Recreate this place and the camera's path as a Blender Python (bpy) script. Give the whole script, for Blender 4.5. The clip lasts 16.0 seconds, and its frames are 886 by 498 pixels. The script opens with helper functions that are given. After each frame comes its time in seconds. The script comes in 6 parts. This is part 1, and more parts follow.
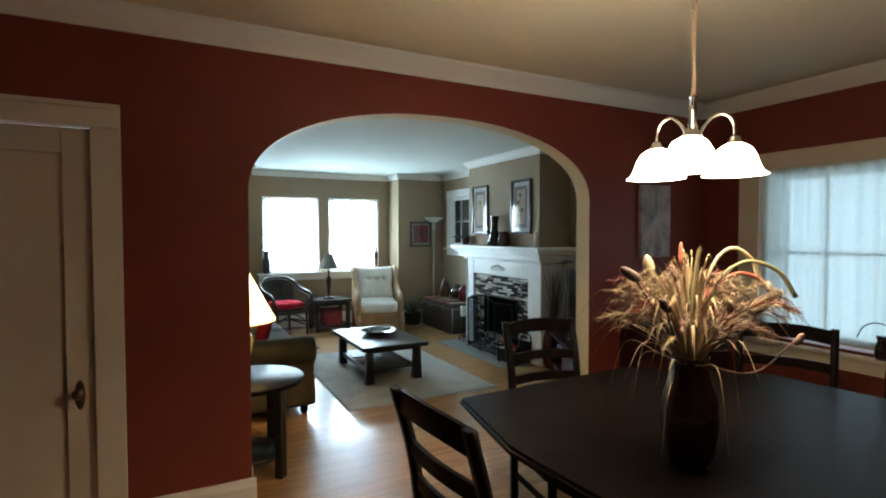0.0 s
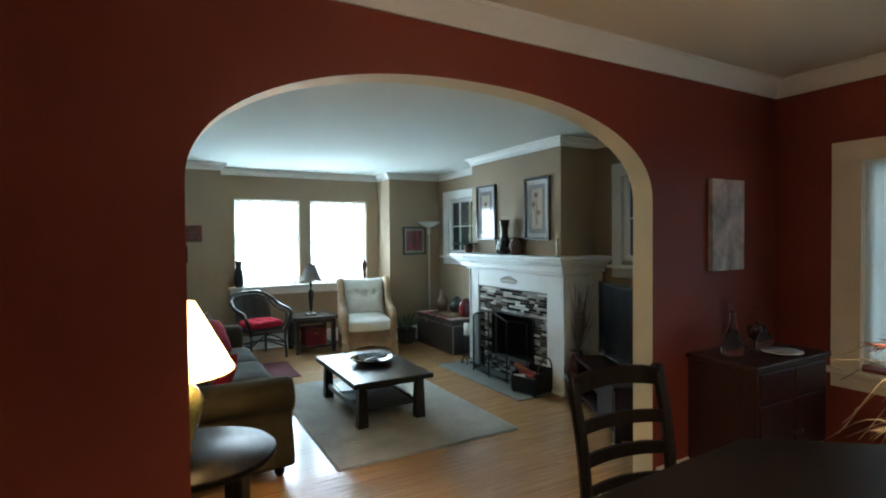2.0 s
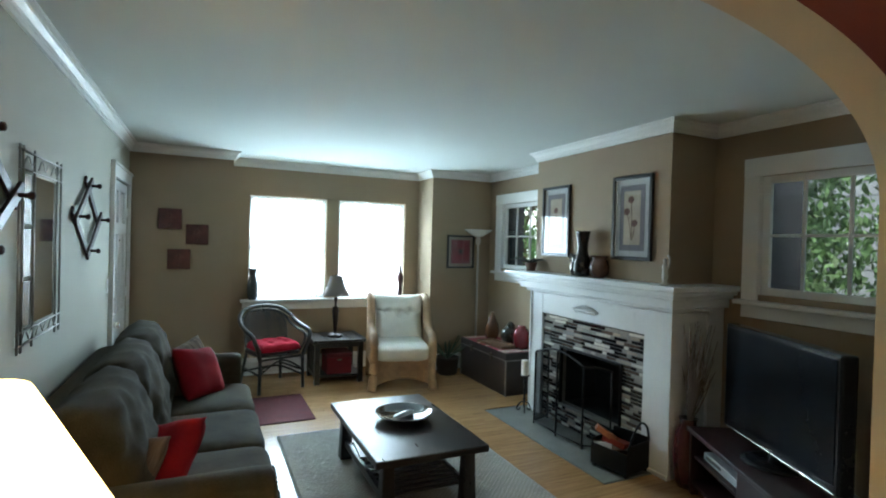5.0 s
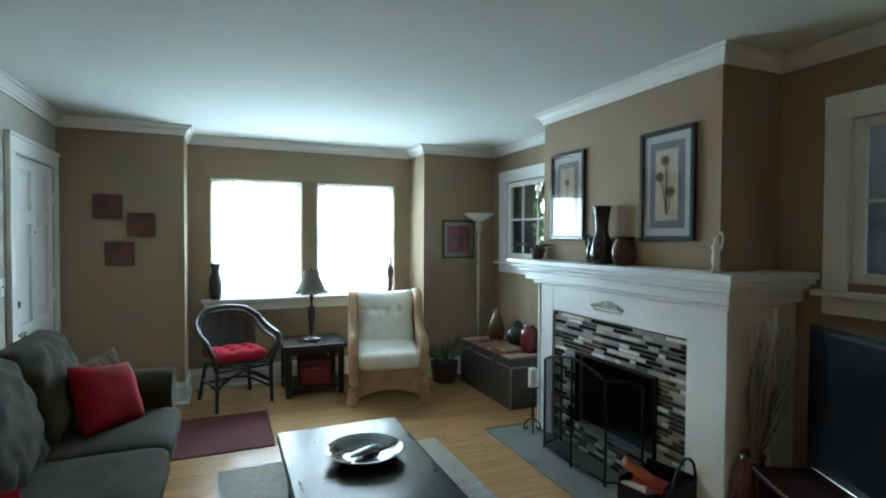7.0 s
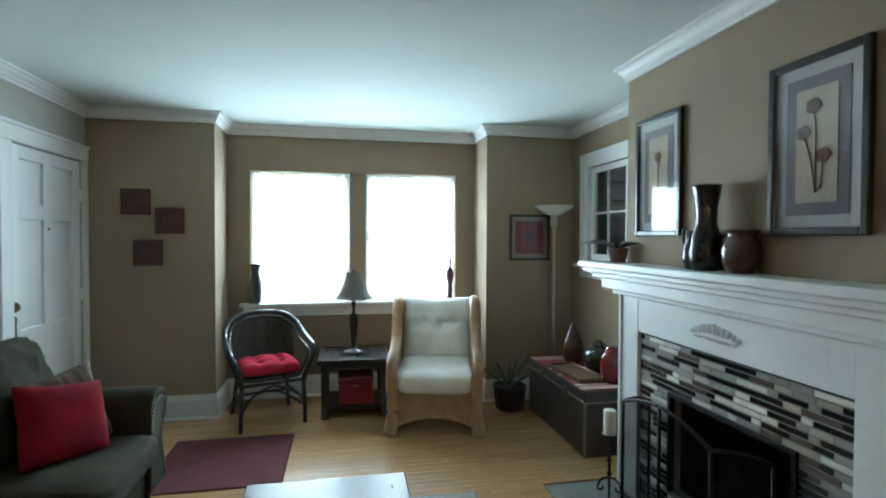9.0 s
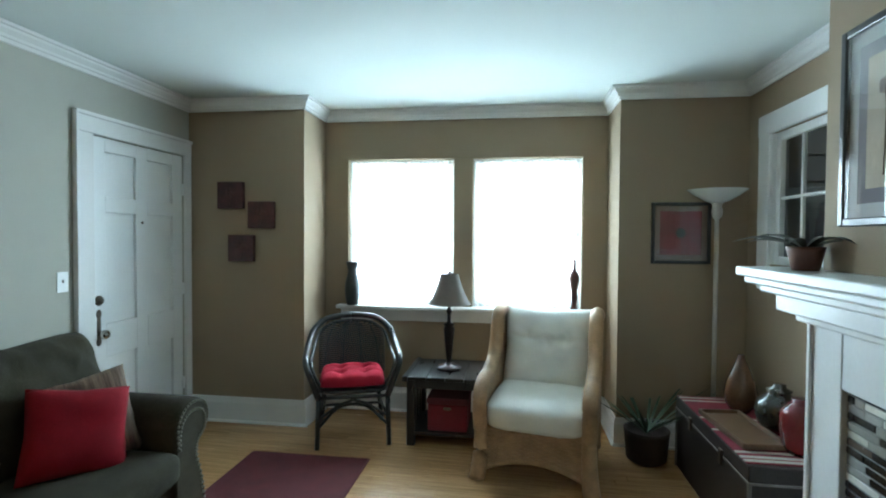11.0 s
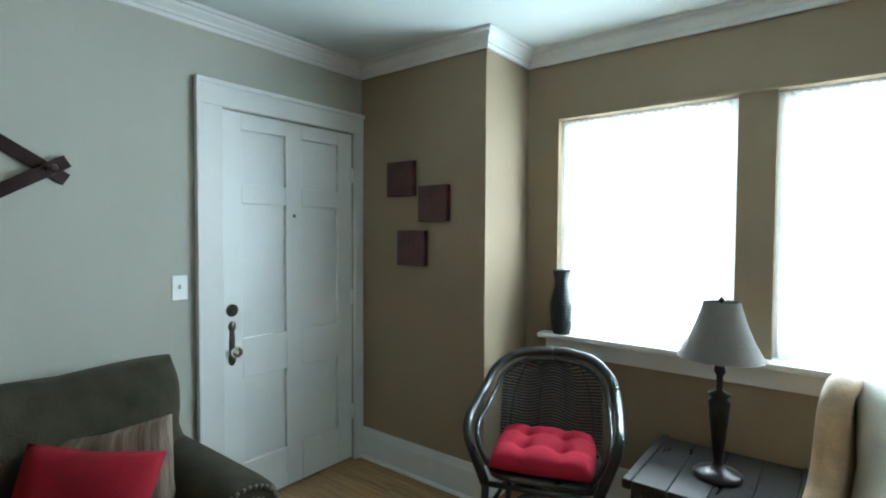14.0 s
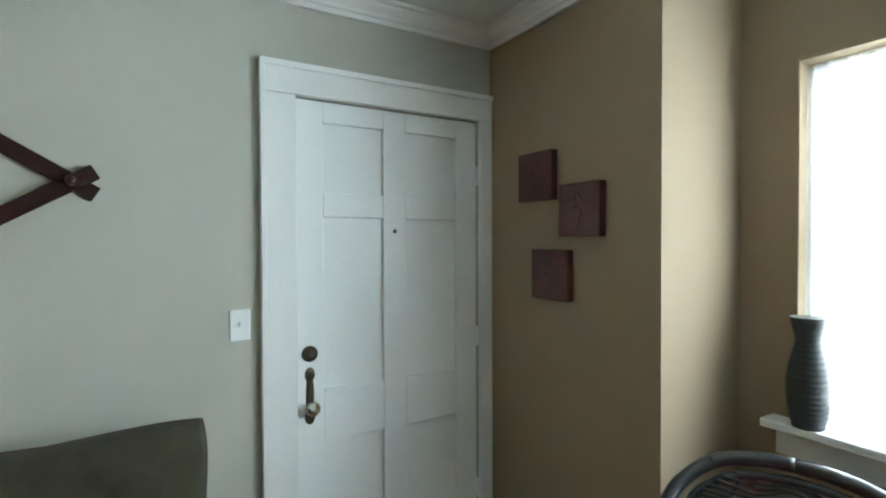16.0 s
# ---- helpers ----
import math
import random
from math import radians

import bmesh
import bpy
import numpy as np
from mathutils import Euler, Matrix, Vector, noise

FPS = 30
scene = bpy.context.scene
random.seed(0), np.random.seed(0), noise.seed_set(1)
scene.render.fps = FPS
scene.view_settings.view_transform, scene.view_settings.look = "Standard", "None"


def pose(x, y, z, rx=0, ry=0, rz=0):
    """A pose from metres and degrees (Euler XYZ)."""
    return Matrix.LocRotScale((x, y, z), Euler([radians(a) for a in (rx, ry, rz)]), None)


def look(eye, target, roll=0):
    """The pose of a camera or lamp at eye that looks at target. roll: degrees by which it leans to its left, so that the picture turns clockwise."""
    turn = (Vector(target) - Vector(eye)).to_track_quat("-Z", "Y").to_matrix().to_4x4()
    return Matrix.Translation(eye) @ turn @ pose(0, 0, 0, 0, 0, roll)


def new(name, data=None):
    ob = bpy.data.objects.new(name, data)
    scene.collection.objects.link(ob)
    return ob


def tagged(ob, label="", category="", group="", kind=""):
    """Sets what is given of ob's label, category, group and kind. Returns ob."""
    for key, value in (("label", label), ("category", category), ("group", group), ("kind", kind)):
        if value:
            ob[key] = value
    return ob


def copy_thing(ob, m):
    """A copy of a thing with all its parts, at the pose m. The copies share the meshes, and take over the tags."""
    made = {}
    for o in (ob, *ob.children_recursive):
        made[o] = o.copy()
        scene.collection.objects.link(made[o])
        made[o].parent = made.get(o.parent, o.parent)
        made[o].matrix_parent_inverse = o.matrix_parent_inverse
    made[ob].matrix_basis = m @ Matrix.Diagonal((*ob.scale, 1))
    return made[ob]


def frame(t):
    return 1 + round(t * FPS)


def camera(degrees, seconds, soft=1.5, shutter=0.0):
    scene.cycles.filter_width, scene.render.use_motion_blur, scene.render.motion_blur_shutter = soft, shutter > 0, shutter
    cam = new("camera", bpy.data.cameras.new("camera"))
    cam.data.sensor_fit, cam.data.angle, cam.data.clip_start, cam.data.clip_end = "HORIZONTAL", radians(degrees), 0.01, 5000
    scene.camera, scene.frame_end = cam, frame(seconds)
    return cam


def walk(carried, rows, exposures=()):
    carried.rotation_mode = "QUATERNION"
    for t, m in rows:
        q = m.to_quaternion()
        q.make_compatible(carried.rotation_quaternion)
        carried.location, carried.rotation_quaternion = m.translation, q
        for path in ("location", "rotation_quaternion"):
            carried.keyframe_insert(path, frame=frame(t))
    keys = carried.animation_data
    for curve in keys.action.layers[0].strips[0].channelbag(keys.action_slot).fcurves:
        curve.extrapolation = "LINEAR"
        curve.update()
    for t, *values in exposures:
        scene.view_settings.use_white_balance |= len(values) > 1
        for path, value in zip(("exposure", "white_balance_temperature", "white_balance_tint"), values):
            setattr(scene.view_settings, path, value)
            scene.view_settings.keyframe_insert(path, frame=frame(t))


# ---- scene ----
cam = camera(81.8, 16.0, soft=2.0)
PATH = [
    (0, (0.251, 0.518, 1.505), (1.167, 2.296, 1.444), -0.1),
    (0.5, (0.304, 0.728, 1.516), (1.294, 2.464, 1.436), -0.4),
    (1, (0.351, 0.976, 1.528), (1.383, 2.687, 1.452), -0.2),
    (1.5, (0.426, 1.193, 1.534), (1.451, 2.909, 1.47), -0.3),
    (2, (0.494, 1.436, 1.537), (1.468, 3.182, 1.492), -0.5),
    (2.5, (0.553, 1.646, 1.546), (1.471, 3.423, 1.532), -0.8),
    (3, (0.613, 1.849, 1.575), (1.496, 3.644, 1.58), -0.3),
    (3.5, (0.732, 2.036, 1.576), (1.579, 3.848, 1.595), 0.1),
    (4, (0.855, 2.227, 1.565), (1.674, 4.051, 1.589), 0.6),
    (4.5, (0.89, 2.424, 1.592), (1.733, 4.237, 1.587), 1.5),
    (7, (1.554, 3.327, 1.516), (2.334, 5.168, 1.469), 0.3),
    (7.5, (1.711, 3.496, 1.511), (2.417, 5.367, 1.476), 0.0),
    (8, (1.883, 3.645, 1.511), (2.51, 5.544, 1.484), 0.2),
    (8.5, (2.061, 3.821, 1.496), (2.575, 5.754, 1.463), 0.3),
    (10.8, (2.76, 4.69, 1.471), (2.558, 6.679, 1.411), 0.2),
    (11, (2.798, 4.771, 1.459), (2.518, 6.75, 1.409), 0.4),
    (11.5, (2.841, 4.98, 1.458), (2.369, 6.923, 1.424), 0.5),
    (12, (2.863, 5.226, 1.457), (2.208, 7.116, 1.437), 0.5),
    (12.5, (2.835, 5.455, 1.464), (2.039, 7.289, 1.431), 0.3),
    (13, (2.827, 5.716, 1.477), (1.863, 7.468, 1.417), 0.4),
    (13.5, (2.744, 5.956, 1.473), (1.652, 7.63, 1.395), 0.5),
    (14, (2.699, 6.216, 1.45), (1.464, 7.788, 1.384), 0.3),
    (14.5, (2.631, 6.418, 1.453), (1.252, 7.865, 1.395), 0.1),
    (15, (2.523, 6.645, 1.456), (1.009, 7.952, 1.428), -0.2),
    (15.5, (2.405, 6.83, 1.487), (0.786, 8.005, 1.452), -0.2),
    (16, (2.276, 7.01, 1.495), (0.557, 8.032, 1.463), -0.2),
]
EXPOSURE = [(0.0, 0.30, 6500, 10), (4.5, 0.31, 6500, 10), (7.0, 0.16, 6500, 10), (12.5, 0.18, 6500, 10),
            (14.5, 0.22, 6900, 14), (16.0, 0.27, 7250, 17)]
walk(cam, [(t, look(eye, target, roll)) for t, eye, target, roll in PATH], EXPOSURE)


# ---- world and light ----
world = bpy.data.worlds.new("sky")
scene.world = world
world.use_nodes = True
wn = world.node_tree
sky = wn.nodes.new("ShaderNodeTexSky")
sky.sky_type, sky.sun_disc, sky.sun_elevation, sky.sun_rotation = "NISHITA", False, radians(60), radians(233)
wn.links.new(sky.outputs["Color"], wn.nodes["Background"].inputs["Color"])
wn.nodes["Background"].inputs["Strength"].default_value = 0.12


def lamp(name, kind, m, power, colour, **extra):
    data = bpy.data.lights.new(name, kind)
    data.energy, data.color = power, colour
    for key, value in extra.items():
        setattr(data, key, value)
    ob = new(name, data)
    ob.matrix_world = m
    return ob


DAY = (0.64, 0.92, 1.10)
lamp("overcast_sun", "SUN", look((-4, -3, 9), (0, 0, 0)), 3.0, (1, 0.96, 0.9), angle=radians(12))
# daylight in the openings, behind the curtains
lamp("bay_daylight", "AREA", look((2.364, 9.06, 1.49), (2.364, 0, 1.40)), 130, DAY, shape="RECTANGLE", size=1.92, size_y=1.2)
lamp("dining_daylight", "AREA", look((4.38, 2.40, 1.30), (0, 2.40, 1.2)), 4, DAY, shape="RECTANGLE", size=0.75, size_y=1.2)

LAMP_W, CHAND_W = 15, 42     # watts of the lit lamps
CHAIRS = [(2.06, 2.60, -8), (1.19, 1.88, 94), (2.92, 1.99, -62), (3.12, 1.50, -86)]


# ---- materials ----
def mat(name, colour, rough=0.6, metal=0.0, vary=0.12, scale=6.0, bump=0.1, grain=60.0, coat=0.0, sheen=0.0,
        spec=0.5, stretch=(1, 1, 1), second=None, island=0.0, pieces=0.0):
    """A painted, wooden or woven surface: two scales of noise in the colour, fine relief."""
    m = bpy.data.materials.new(name)
    m.use_nodes = True
    n, l = m.node_tree.nodes, m.node_tree.links
    b = n["Principled BSDF"]
    b.inputs["Roughness"].default_value, b.inputs["Metallic"].default_value = rough, metal
    b.inputs["Coat Weight"].default_value, b.inputs["Sheen Weight"].default_value = coat, sheen
    b.inputs["Specular IOR Level"].default_value = spec
    co, mp = n.new("ShaderNodeTexCoord"), n.new("ShaderNodeMapping")
    mp.inputs["Scale"].default_value = stretch
    l.new(co.outputs["Object"], mp.inputs["Vector"])
    big, fine = n.new("ShaderNodeTexNoise"), n.new("ShaderNodeTexNoise")
    big.inputs["Scale"].default_value, fine.inputs["Scale"].default_value = scale, grain
    big.inputs["Detail"].default_value = fine.inputs["Detail"].default_value = 3
    l.new(mp.outputs["Vector"], big.inputs["Vector"])
    l.new(mp.outputs["Vector"], fine.inputs["Vector"])
    mixf = n.new("ShaderNodeMath")
    mixf.operation = "MULTIPLY_ADD"
    l.new(fine.outputs["Fac"], mixf.inputs[0])
    mixf.inputs[1].default_value = 0.5
    l.new(big.outputs["Fac"], mixf.inputs[2])
    ramp = n.new("ShaderNodeValToRGB")
    lo = [max(0, c * (1 - vary)) for c in colour]
    hi = [min(1, c * (1 + vary)) for c in (second or colour)]
    ramp.color_ramp.elements[0].position, ramp.color_ramp.elements[1].position = 0.45, 1.05
    ramp.color_ramp.elements[0].color, ramp.color_ramp.elements[1].color = (*lo, 1), (*hi, 1)
    l.new(mixf.outputs[0], ramp.inputs["Fac"])
    out = ramp.outputs["Color"]
    if island or pieces:
        src = n.new("ShaderNodeNewGeometry" if island else "ShaderNodeObjectInfo")
        sock = src.outputs["Random Per Island"] if island else src.outputs["Random"]
        rng = n.new("ShaderNodeMapRange")
        amount = island or pieces
        rng.inputs["To Min"].default_value, rng.inputs["To Max"].default_value = 1 - amount, 1 + amount
        l.new(sock, rng.inputs["Value"])
        hsv = n.new("ShaderNodeHueSaturation")
        l.new(out, hsv.inputs["Color"])
        l.new(rng.outputs["Result"], hsv.inputs["Value"])
        out = hsv.outputs["Color"]
    l.new(out, b.inputs["Base Color"])
    rr = n.new("ShaderNodeMapRange")
    rr.inputs["To Min"].default_value, rr.inputs["To Max"].default_value = max(0.02, rough - 0.07), min(1, rough + 0.07)
    l.new(big.outputs["Fac"], rr.inputs["Value"])
    l.new(rr.outputs["Result"], b.inputs["Roughness"])
    if bump:
        bp = n.new("ShaderNodeBump")
        bp.inputs["Strength"].default_value, bp.inputs["Distance"].default_value = bump, 0.004
        l.new(fine.outputs["Fac"], bp.inputs["Height"])
        l.new(bp.outputs["Normal"], b.inputs["Normal"])
    return m


def glow(name, colour, strength):
    m = bpy.data.materials.new(name)
    m.use_nodes = True
    b = m.node_tree.nodes["Principled BSDF"]
    b.inputs["Base Color"].default_value = (*colour, 1)
    b.inputs["Emission Color"].default_value = (*colour, 1)
    b.inputs["Emission Strength"].default_value = strength
    return m


def glass(name, tint=(1, 1, 1), rough=0.0):
    m = bpy.data.materials.new(name)
    m.use_nodes = True
    b = m.node_tree.nodes["Principled BSDF"]
    b.inputs["Base Color"].default_value = (*tint, 1)
    b.inputs["Roughness"].default_value, b.inputs["Transmission Weight"].default_value = rough, 1.0
    b.inputs["IOR"].default_value = 1.45
    return m


def sheer(name, colour, clear):
    """Thin cloth: part clear, part lit from behind, with a woven unevenness."""
    m = bpy.data.materials.new(name)
    m.use_nodes = True
    n, l = m.node_tree.nodes, m.node_tree.links
    n.remove(n["Principled BSDF"])
    d, t, tr = n.new("ShaderNodeBsdfDiffuse"), n.new("ShaderNodeBsdfTranslucent"), n.new("ShaderNodeBsdfTransparent")
    d.inputs["Color"].default_value = t.inputs["Color"].default_value = (*colour, 1)
    a, b = n.new("ShaderNodeMixShader"), n.new("ShaderNodeMixShader")
    a.inputs["Fac"].default_value = 0.6
    noi = n.new("ShaderNodeTexNoise")
    noi.inputs["Scale"].default_value = 40
    rng = n.new("ShaderNodeMapRange")
    rng.inputs["To Min"].default_value, rng.inputs["To Max"].default_value = clear - 0.1, clear + 0.1
    l.new(noi.outputs["Fac"], rng.inputs["Value"])
    l.new(rng.outputs["Result"], b.inputs["Fac"])
    l.new(d.outputs[0], a.inputs[1])
    l.new(t.outputs[0], a.inputs[2])
    l.new(a.outputs[0], b.inputs[1])
    l.new(tr.outputs[0], b.inputs[2])
    l.new(b.outputs[0], n["Material Output"].inputs["Surface"])
    return m


TAN = mat("tan_wall_paint", (0.298, 0.224, 0.150), 0.75, vary=0.05, scale=1.5, bump=0.12, grain=180, spec=0.25)
PALE = mat("pale_wall_paint", (0.43, 0.425, 0.368), 0.75, vary=0.04, scale=1.5, bump=0.12, grain=180, spec=0.25)
RED = mat("brick_red_wall_paint", (0.172, 0.035, 0.024), 0.5, vary=0.08, scale=1.5, bump=0.15, grain=160, spec=0.3)
ARCHP = mat("cream_arch_paint", (0.62, 0.52, 0.34), 0.65, vary=0.04, scale=2, bump=0.1, grain=160)
WHITE = mat("white_trim_paint", (0.72, 0.72, 0.70), 0.45, vary=0.04, scale=3, bump=0.08, grain=70)
DOORW = mat("white_door_paint", (0.78, 0.80, 0.79), 0.35, vary=0.04, scale=3, bump=0.08, grain=50)
MANT = mat("white_mantel_paint", (0.75, 0.77, 0.77), 0.3, vary=0.05, scale=4, bump=0.08, grain=50)
CEIL = mat("white_ceiling_paint", (0.625, 0.67, 0.64), 0.9, vary=0.03, scale=1.2, bump=0.2, grain=120, spec=0.1)
DCEIL = mat("cream_ceiling_paint", (0.68, 0.62, 0.50), 0.9, vary=0.03, scale=1.2, bump=0.2, grain=120, spec=0.1)
OAK = mat("honey_oak_strip", (0.34, 0.185, 0.08), 0.24, vary=0.22, scale=3, bump=0.08, grain=22, stretch=(1, 14, 1),
          second=(0.41, 0.235, 0.105), pieces=0.09, coat=0.25)
OAKR = mat("honey_oak_strips", (0.34, 0.185, 0.08), 0.24, vary=0.22, scale=3, bump=0.08, grain=22, stretch=(1, 14, 1),
           second=(0.41, 0.235, 0.105), island=0.09, coat=0.25)
GAP = mat("dark_floor_joint", (0.12, 0.065, 0.03), 0.8)
SLATE = mat("grey_slate", (0.17, 0.18, 0.165), 0.5, vary=0.2, scale=8, bump=0.3, grain=40)
BLACKW = mat("black_stained_wood", (0.010, 0.008, 0.007), 0.3, vary=0.4, scale=4, bump=0.05, grain=30, stretch=(8, 1, 1))
ESP = mat("espresso_wood", (0.008, 0.006, 0.0055), 0.36, vary=0.4, scale=4, bump=0.06, grain=30, stretch=(8, 1, 1), spec=0.06)
MAHOG = mat("mahogany_wood", (0.026, 0.009, 0.009), 0.36, vary=0.35, scale=4, bump=0.06, grain=25, stretch=(1, 8, 1), spec=0.25)
IRON = mat("black_iron", (0.01, 0.01, 0.01), 0.45, metal=0.6, vary=0.3, bump=0.1)
SOOT = mat("sooty_firebox", (0.006, 0.006, 0.006), 0.9, vary=0.4, bump=0.4, grain=30)
CHROME = mat("brushed_nickel", (0.62, 0.58, 0.52), 0.25, metal=1.0, vary=0.06, bump=0.05)
BRASS = mat("aged_brass", (0.15, 0.125, 0.10), 0.3, metal=1.0, vary=0.3, bump=0.1)
OLIVE = mat("olive_chenille", (0.036, 0.030, 0.018), 0.9, vary=0.35, scale=9, bump=0.5, grain=150, sheen=0.03, spec=0.2)
NAIL = mat("antique_nail_trim", (0.13, 0.12, 0.09), 0.4, metal=0.5, vary=0.3)
REDC = mat("red_cotton", (0.24, 0.008, 0.016), 0.9, vary=0.2, scale=8, bump=0.4, grain=200, spec=0.2)
CREAM = mat("cream_cotton", (0.86, 0.85, 0.79), 0.85, vary=0.07, scale=7, bump=0.4, grain=160)
RATTAN = mat("honey_rattan", (0.42, 0.265, 0.145), 0.5, vary=0.25, scale=12, bump=0.5, grain=90)
DWICK = mat("dark_green_black_rattan", (0.014, 0.017, 0.018), 0.3, vary=0.4, scale=12, bump=0.3, grain=80, coat=0.3)
SHEER = sheer("white_sheer", (0.9, 0.9, 0.88), 0.55)
DSHEER = sheer("pale_blue_sheer", (0.80, 0.88, 0.88), 0.18)
PANE = glass("window_glass")


# ---- mesh helpers ----
def box(bm, a, b, bevel=0.0, mi=0, seg=2):
    """A box from corner a to corner b, its edges rounded by bevel."""
    a, b = Vector(a), Vector(b)
    r = bmesh.ops.create_cube(bm, size=1, matrix=Matrix.Translation((a + b) / 2) @ Matrix.Diagonal((*(b - a), 1)))
    faces = {f for v in r["verts"] for f in v.link_faces}
    for f in faces:
        f.material_index = mi
    if bevel:
        edges = list({e for v in r["verts"] for e in v.link_edges})
        bmesh.ops.bevel(bm, geom=edges, offset=bevel, segments=seg, affect="EDGES", profile=0.5, material=mi)


def rod(bm, p, q, r1, r2=None, n=10):
    p, q = Vector(p), Vector(q)
    m = Matrix.Translation((p + q) / 2) @ (q - p).to_track_quat("Z", "Y").to_matrix().to_4x4()
    bmesh.ops.create_cone(bm, cap_ends=True, segments=n, radius1=r1, radius2=r1 if r2 is None else r2,
                          depth=(q - p).length, matrix=m)


def lathe(bm, profile, at=(0, 0, 0), n=24, flute=0.0, caps=True):
    """Turns (radius, height) pairs about the upright axis through at."""
    rings = []
    for r, z in profile:
        rings.append([bm.verts.new((at[0] + r * (1 + flute * (k % 2)) * math.cos(2 * math.pi * k / n),
                                    at[1] + r * (1 + flute * (k % 2)) * math.sin(2 * math.pi * k / n), at[2] + z)) for k in range(n)])
    for lo, hi in zip(rings, rings[1:]):
        for k in range(n):
            bm.faces.new((lo[k], lo[(k + 1) % n], hi[(k + 1) % n], hi[k])).smooth = True
    if caps:
        bm.faces.new(rings[0][::-1])
        bm.faces.new(rings[-1])


def smooth_path(points, steps=6):
    """A Catmull-Rom line through the points."""
    p = [Vector(q) for q in points]
    p = [2 * p[0] - p[1], *p, 2 * p[-1] - p[-2]]
    out = []
    for i in range(1, len(p) - 2):
        for s in range(steps):
            t = s / steps
            out.append(0.5 * (2 * p[i] + (p[i + 1] - p[i - 1]) * t + (2 * p[i - 1] - 5 * p[i] + 4 * p[i + 1] - p[i + 2]) * t * t
                              + (3 * p[i] - p[i - 1] - 3 * p[i + 1] + p[i + 2]) * t ** 3))
    return out + [p[-2]]


def tube(bm, points, r, n=8, taper=None, steps=5):
    """A round bar along a smooth line; taper gives the radius at its end."""
    path = smooth_path(points, steps) if len(points) > 2 else [Vector(q) for q in points]
    rings, up = [], Vector((0.01, 0.02, 1))
    for i, c in enumerate(path):
        d = (path[min(i + 1, len(path) - 1)] - path[max(i - 1, 0)]).normalized()
        side = d.cross(up)
        side = side.normalized() if side.length > 0.05 else d.cross(Vector((1, 0, 0))).normalized()
        top = side.cross(d)
        rr = r if taper is None else r + (taper - r) * i / (len(path) - 1)
        rings.append([bm.verts.new(c + rr * (math.cos(2 * math.pi * k / n) * side + math.sin(2 * math.pi * k / n) * top)) for k in range(n)])
    for lo, hi in zip(rings, rings[1:]):
        for k in range(n):
            bm.faces.new((lo[k], lo[(k + 1) % n], hi[(k + 1) % n], hi[k])).smooth = True
    bm.faces.new(rings[0][::-1])
    bm.faces.new(rings[-1])


def puff(bm, m, sx, sy, sz, e=0.45, n=20, lump=0.0, ez=0.8):
    """A stuffed block: a rounded box of half sizes sx, sy, sz, a little uneven."""
    def s(v, k):
        return math.copysign(abs(v) ** k, v)
    rings = []
    for i in range(n + 1):
        a = math.pi * (i / n - 0.5)
        ring = []
        for k in range(2 * n):
            b = math.pi * k / n
            p = Vector((sx * s(math.cos(a), ez) * s(math.cos(b), e), sy * s(math.cos(a), ez) * s(math.sin(b), e), sz * s(math.sin(a), ez)))
            if lump:
                p += lump * noise.noise_vector(p * 7)
            ring.append(bm.verts.new(m @ p))
        rings.append(ring)
    for lo, hi in zip(rings, rings[1:]):
        for k in range(2 * n):
            bm.faces.new((lo[k], lo[(k + 1) % (2 * n)], hi[(k + 1) % (2 * n)], hi[k])).smooth = True
    bmesh.ops.remove_doubles(bm, verts=bm.verts, dist=0.0004)


def pillow(bm, m, w, h, d, n=18, lump=0.006, corner=0.0):
    """A square throw pillow with pinched corners, upright in its own x and z."""
    for sgn in (1, -1):
        g = []
        for i in range(n + 1):
            row = []
            for k in range(n + 1):
                u, v = 2 * i / n - 1, 2 * k / n - 1
                t = ((1 - u ** 4) * (1 - v ** 4)) ** 0.5
                pin = 1 - 0.07 * (1 - abs(u * v)) - corner * (u * v) ** 4
                p = Vector((u * w / 2 * pin, sgn * t * d / 2, v * h / 2 * pin))
                p += lump * t * noise.noise_vector(p * 11)
                row.append(bm.verts.new(m @ p))
            g.append(row)
        for i in range(n):
            for k in range(n):
                q = (g[i][k], g[i + 1][k], g[i + 1][k + 1], g[i][k + 1])
                bm.faces.new(q if sgn < 0 else q[::-1]).smooth = True
    bmesh.ops.remove_doubles(bm, verts=bm.verts, dist=0.0005)


def sweep(bm, profile, p, q, inward, k0=0, k1=0):
    """A moulding from p to q: (out, up) pairs, out along inward; k0 and k1 are 1 where an end is mitred round an outer corner."""
    p, q, w = Vector(p), Vector(q), Vector(inward)
    d = (q - p).normalized()
    a = [bm.verts.new(p + (w - d * k0) * o + Vector((0, 0, u))) for o, u in profile]
    b = [bm.verts.new(q + (w + d * k1) * o + Vector((0, 0, u))) for o, u in profile]
    k = len(profile)
    for i in range(k):
        bm.faces.new((a[i], a[(i + 1) % k], b[(i + 1) % k], b[i]))
    bm.faces.new(a[::-1])
    bm.faces.new(b)


def mesh_of(name, bm, *mats, smooth=False):
    bmesh.ops.recalc_face_normals(bm, faces=bm.faces)
    me = bpy.data.meshes.new(name)
    bm.to_mesh(me)
    bm.free()
    for m in mats:
        me.materials.append(m)
    if smooth:
        for f in me.polygons:
            f.use_smooth = True
    return me


def part(name, bm, material, parent, label=""):
    """One mesh object under a thing or under a part."""
    ob = new(name, mesh_of(name, bm, *(material if isinstance(material, tuple) else (material,))))
    ob.parent = parent
    return tagged(ob, label)


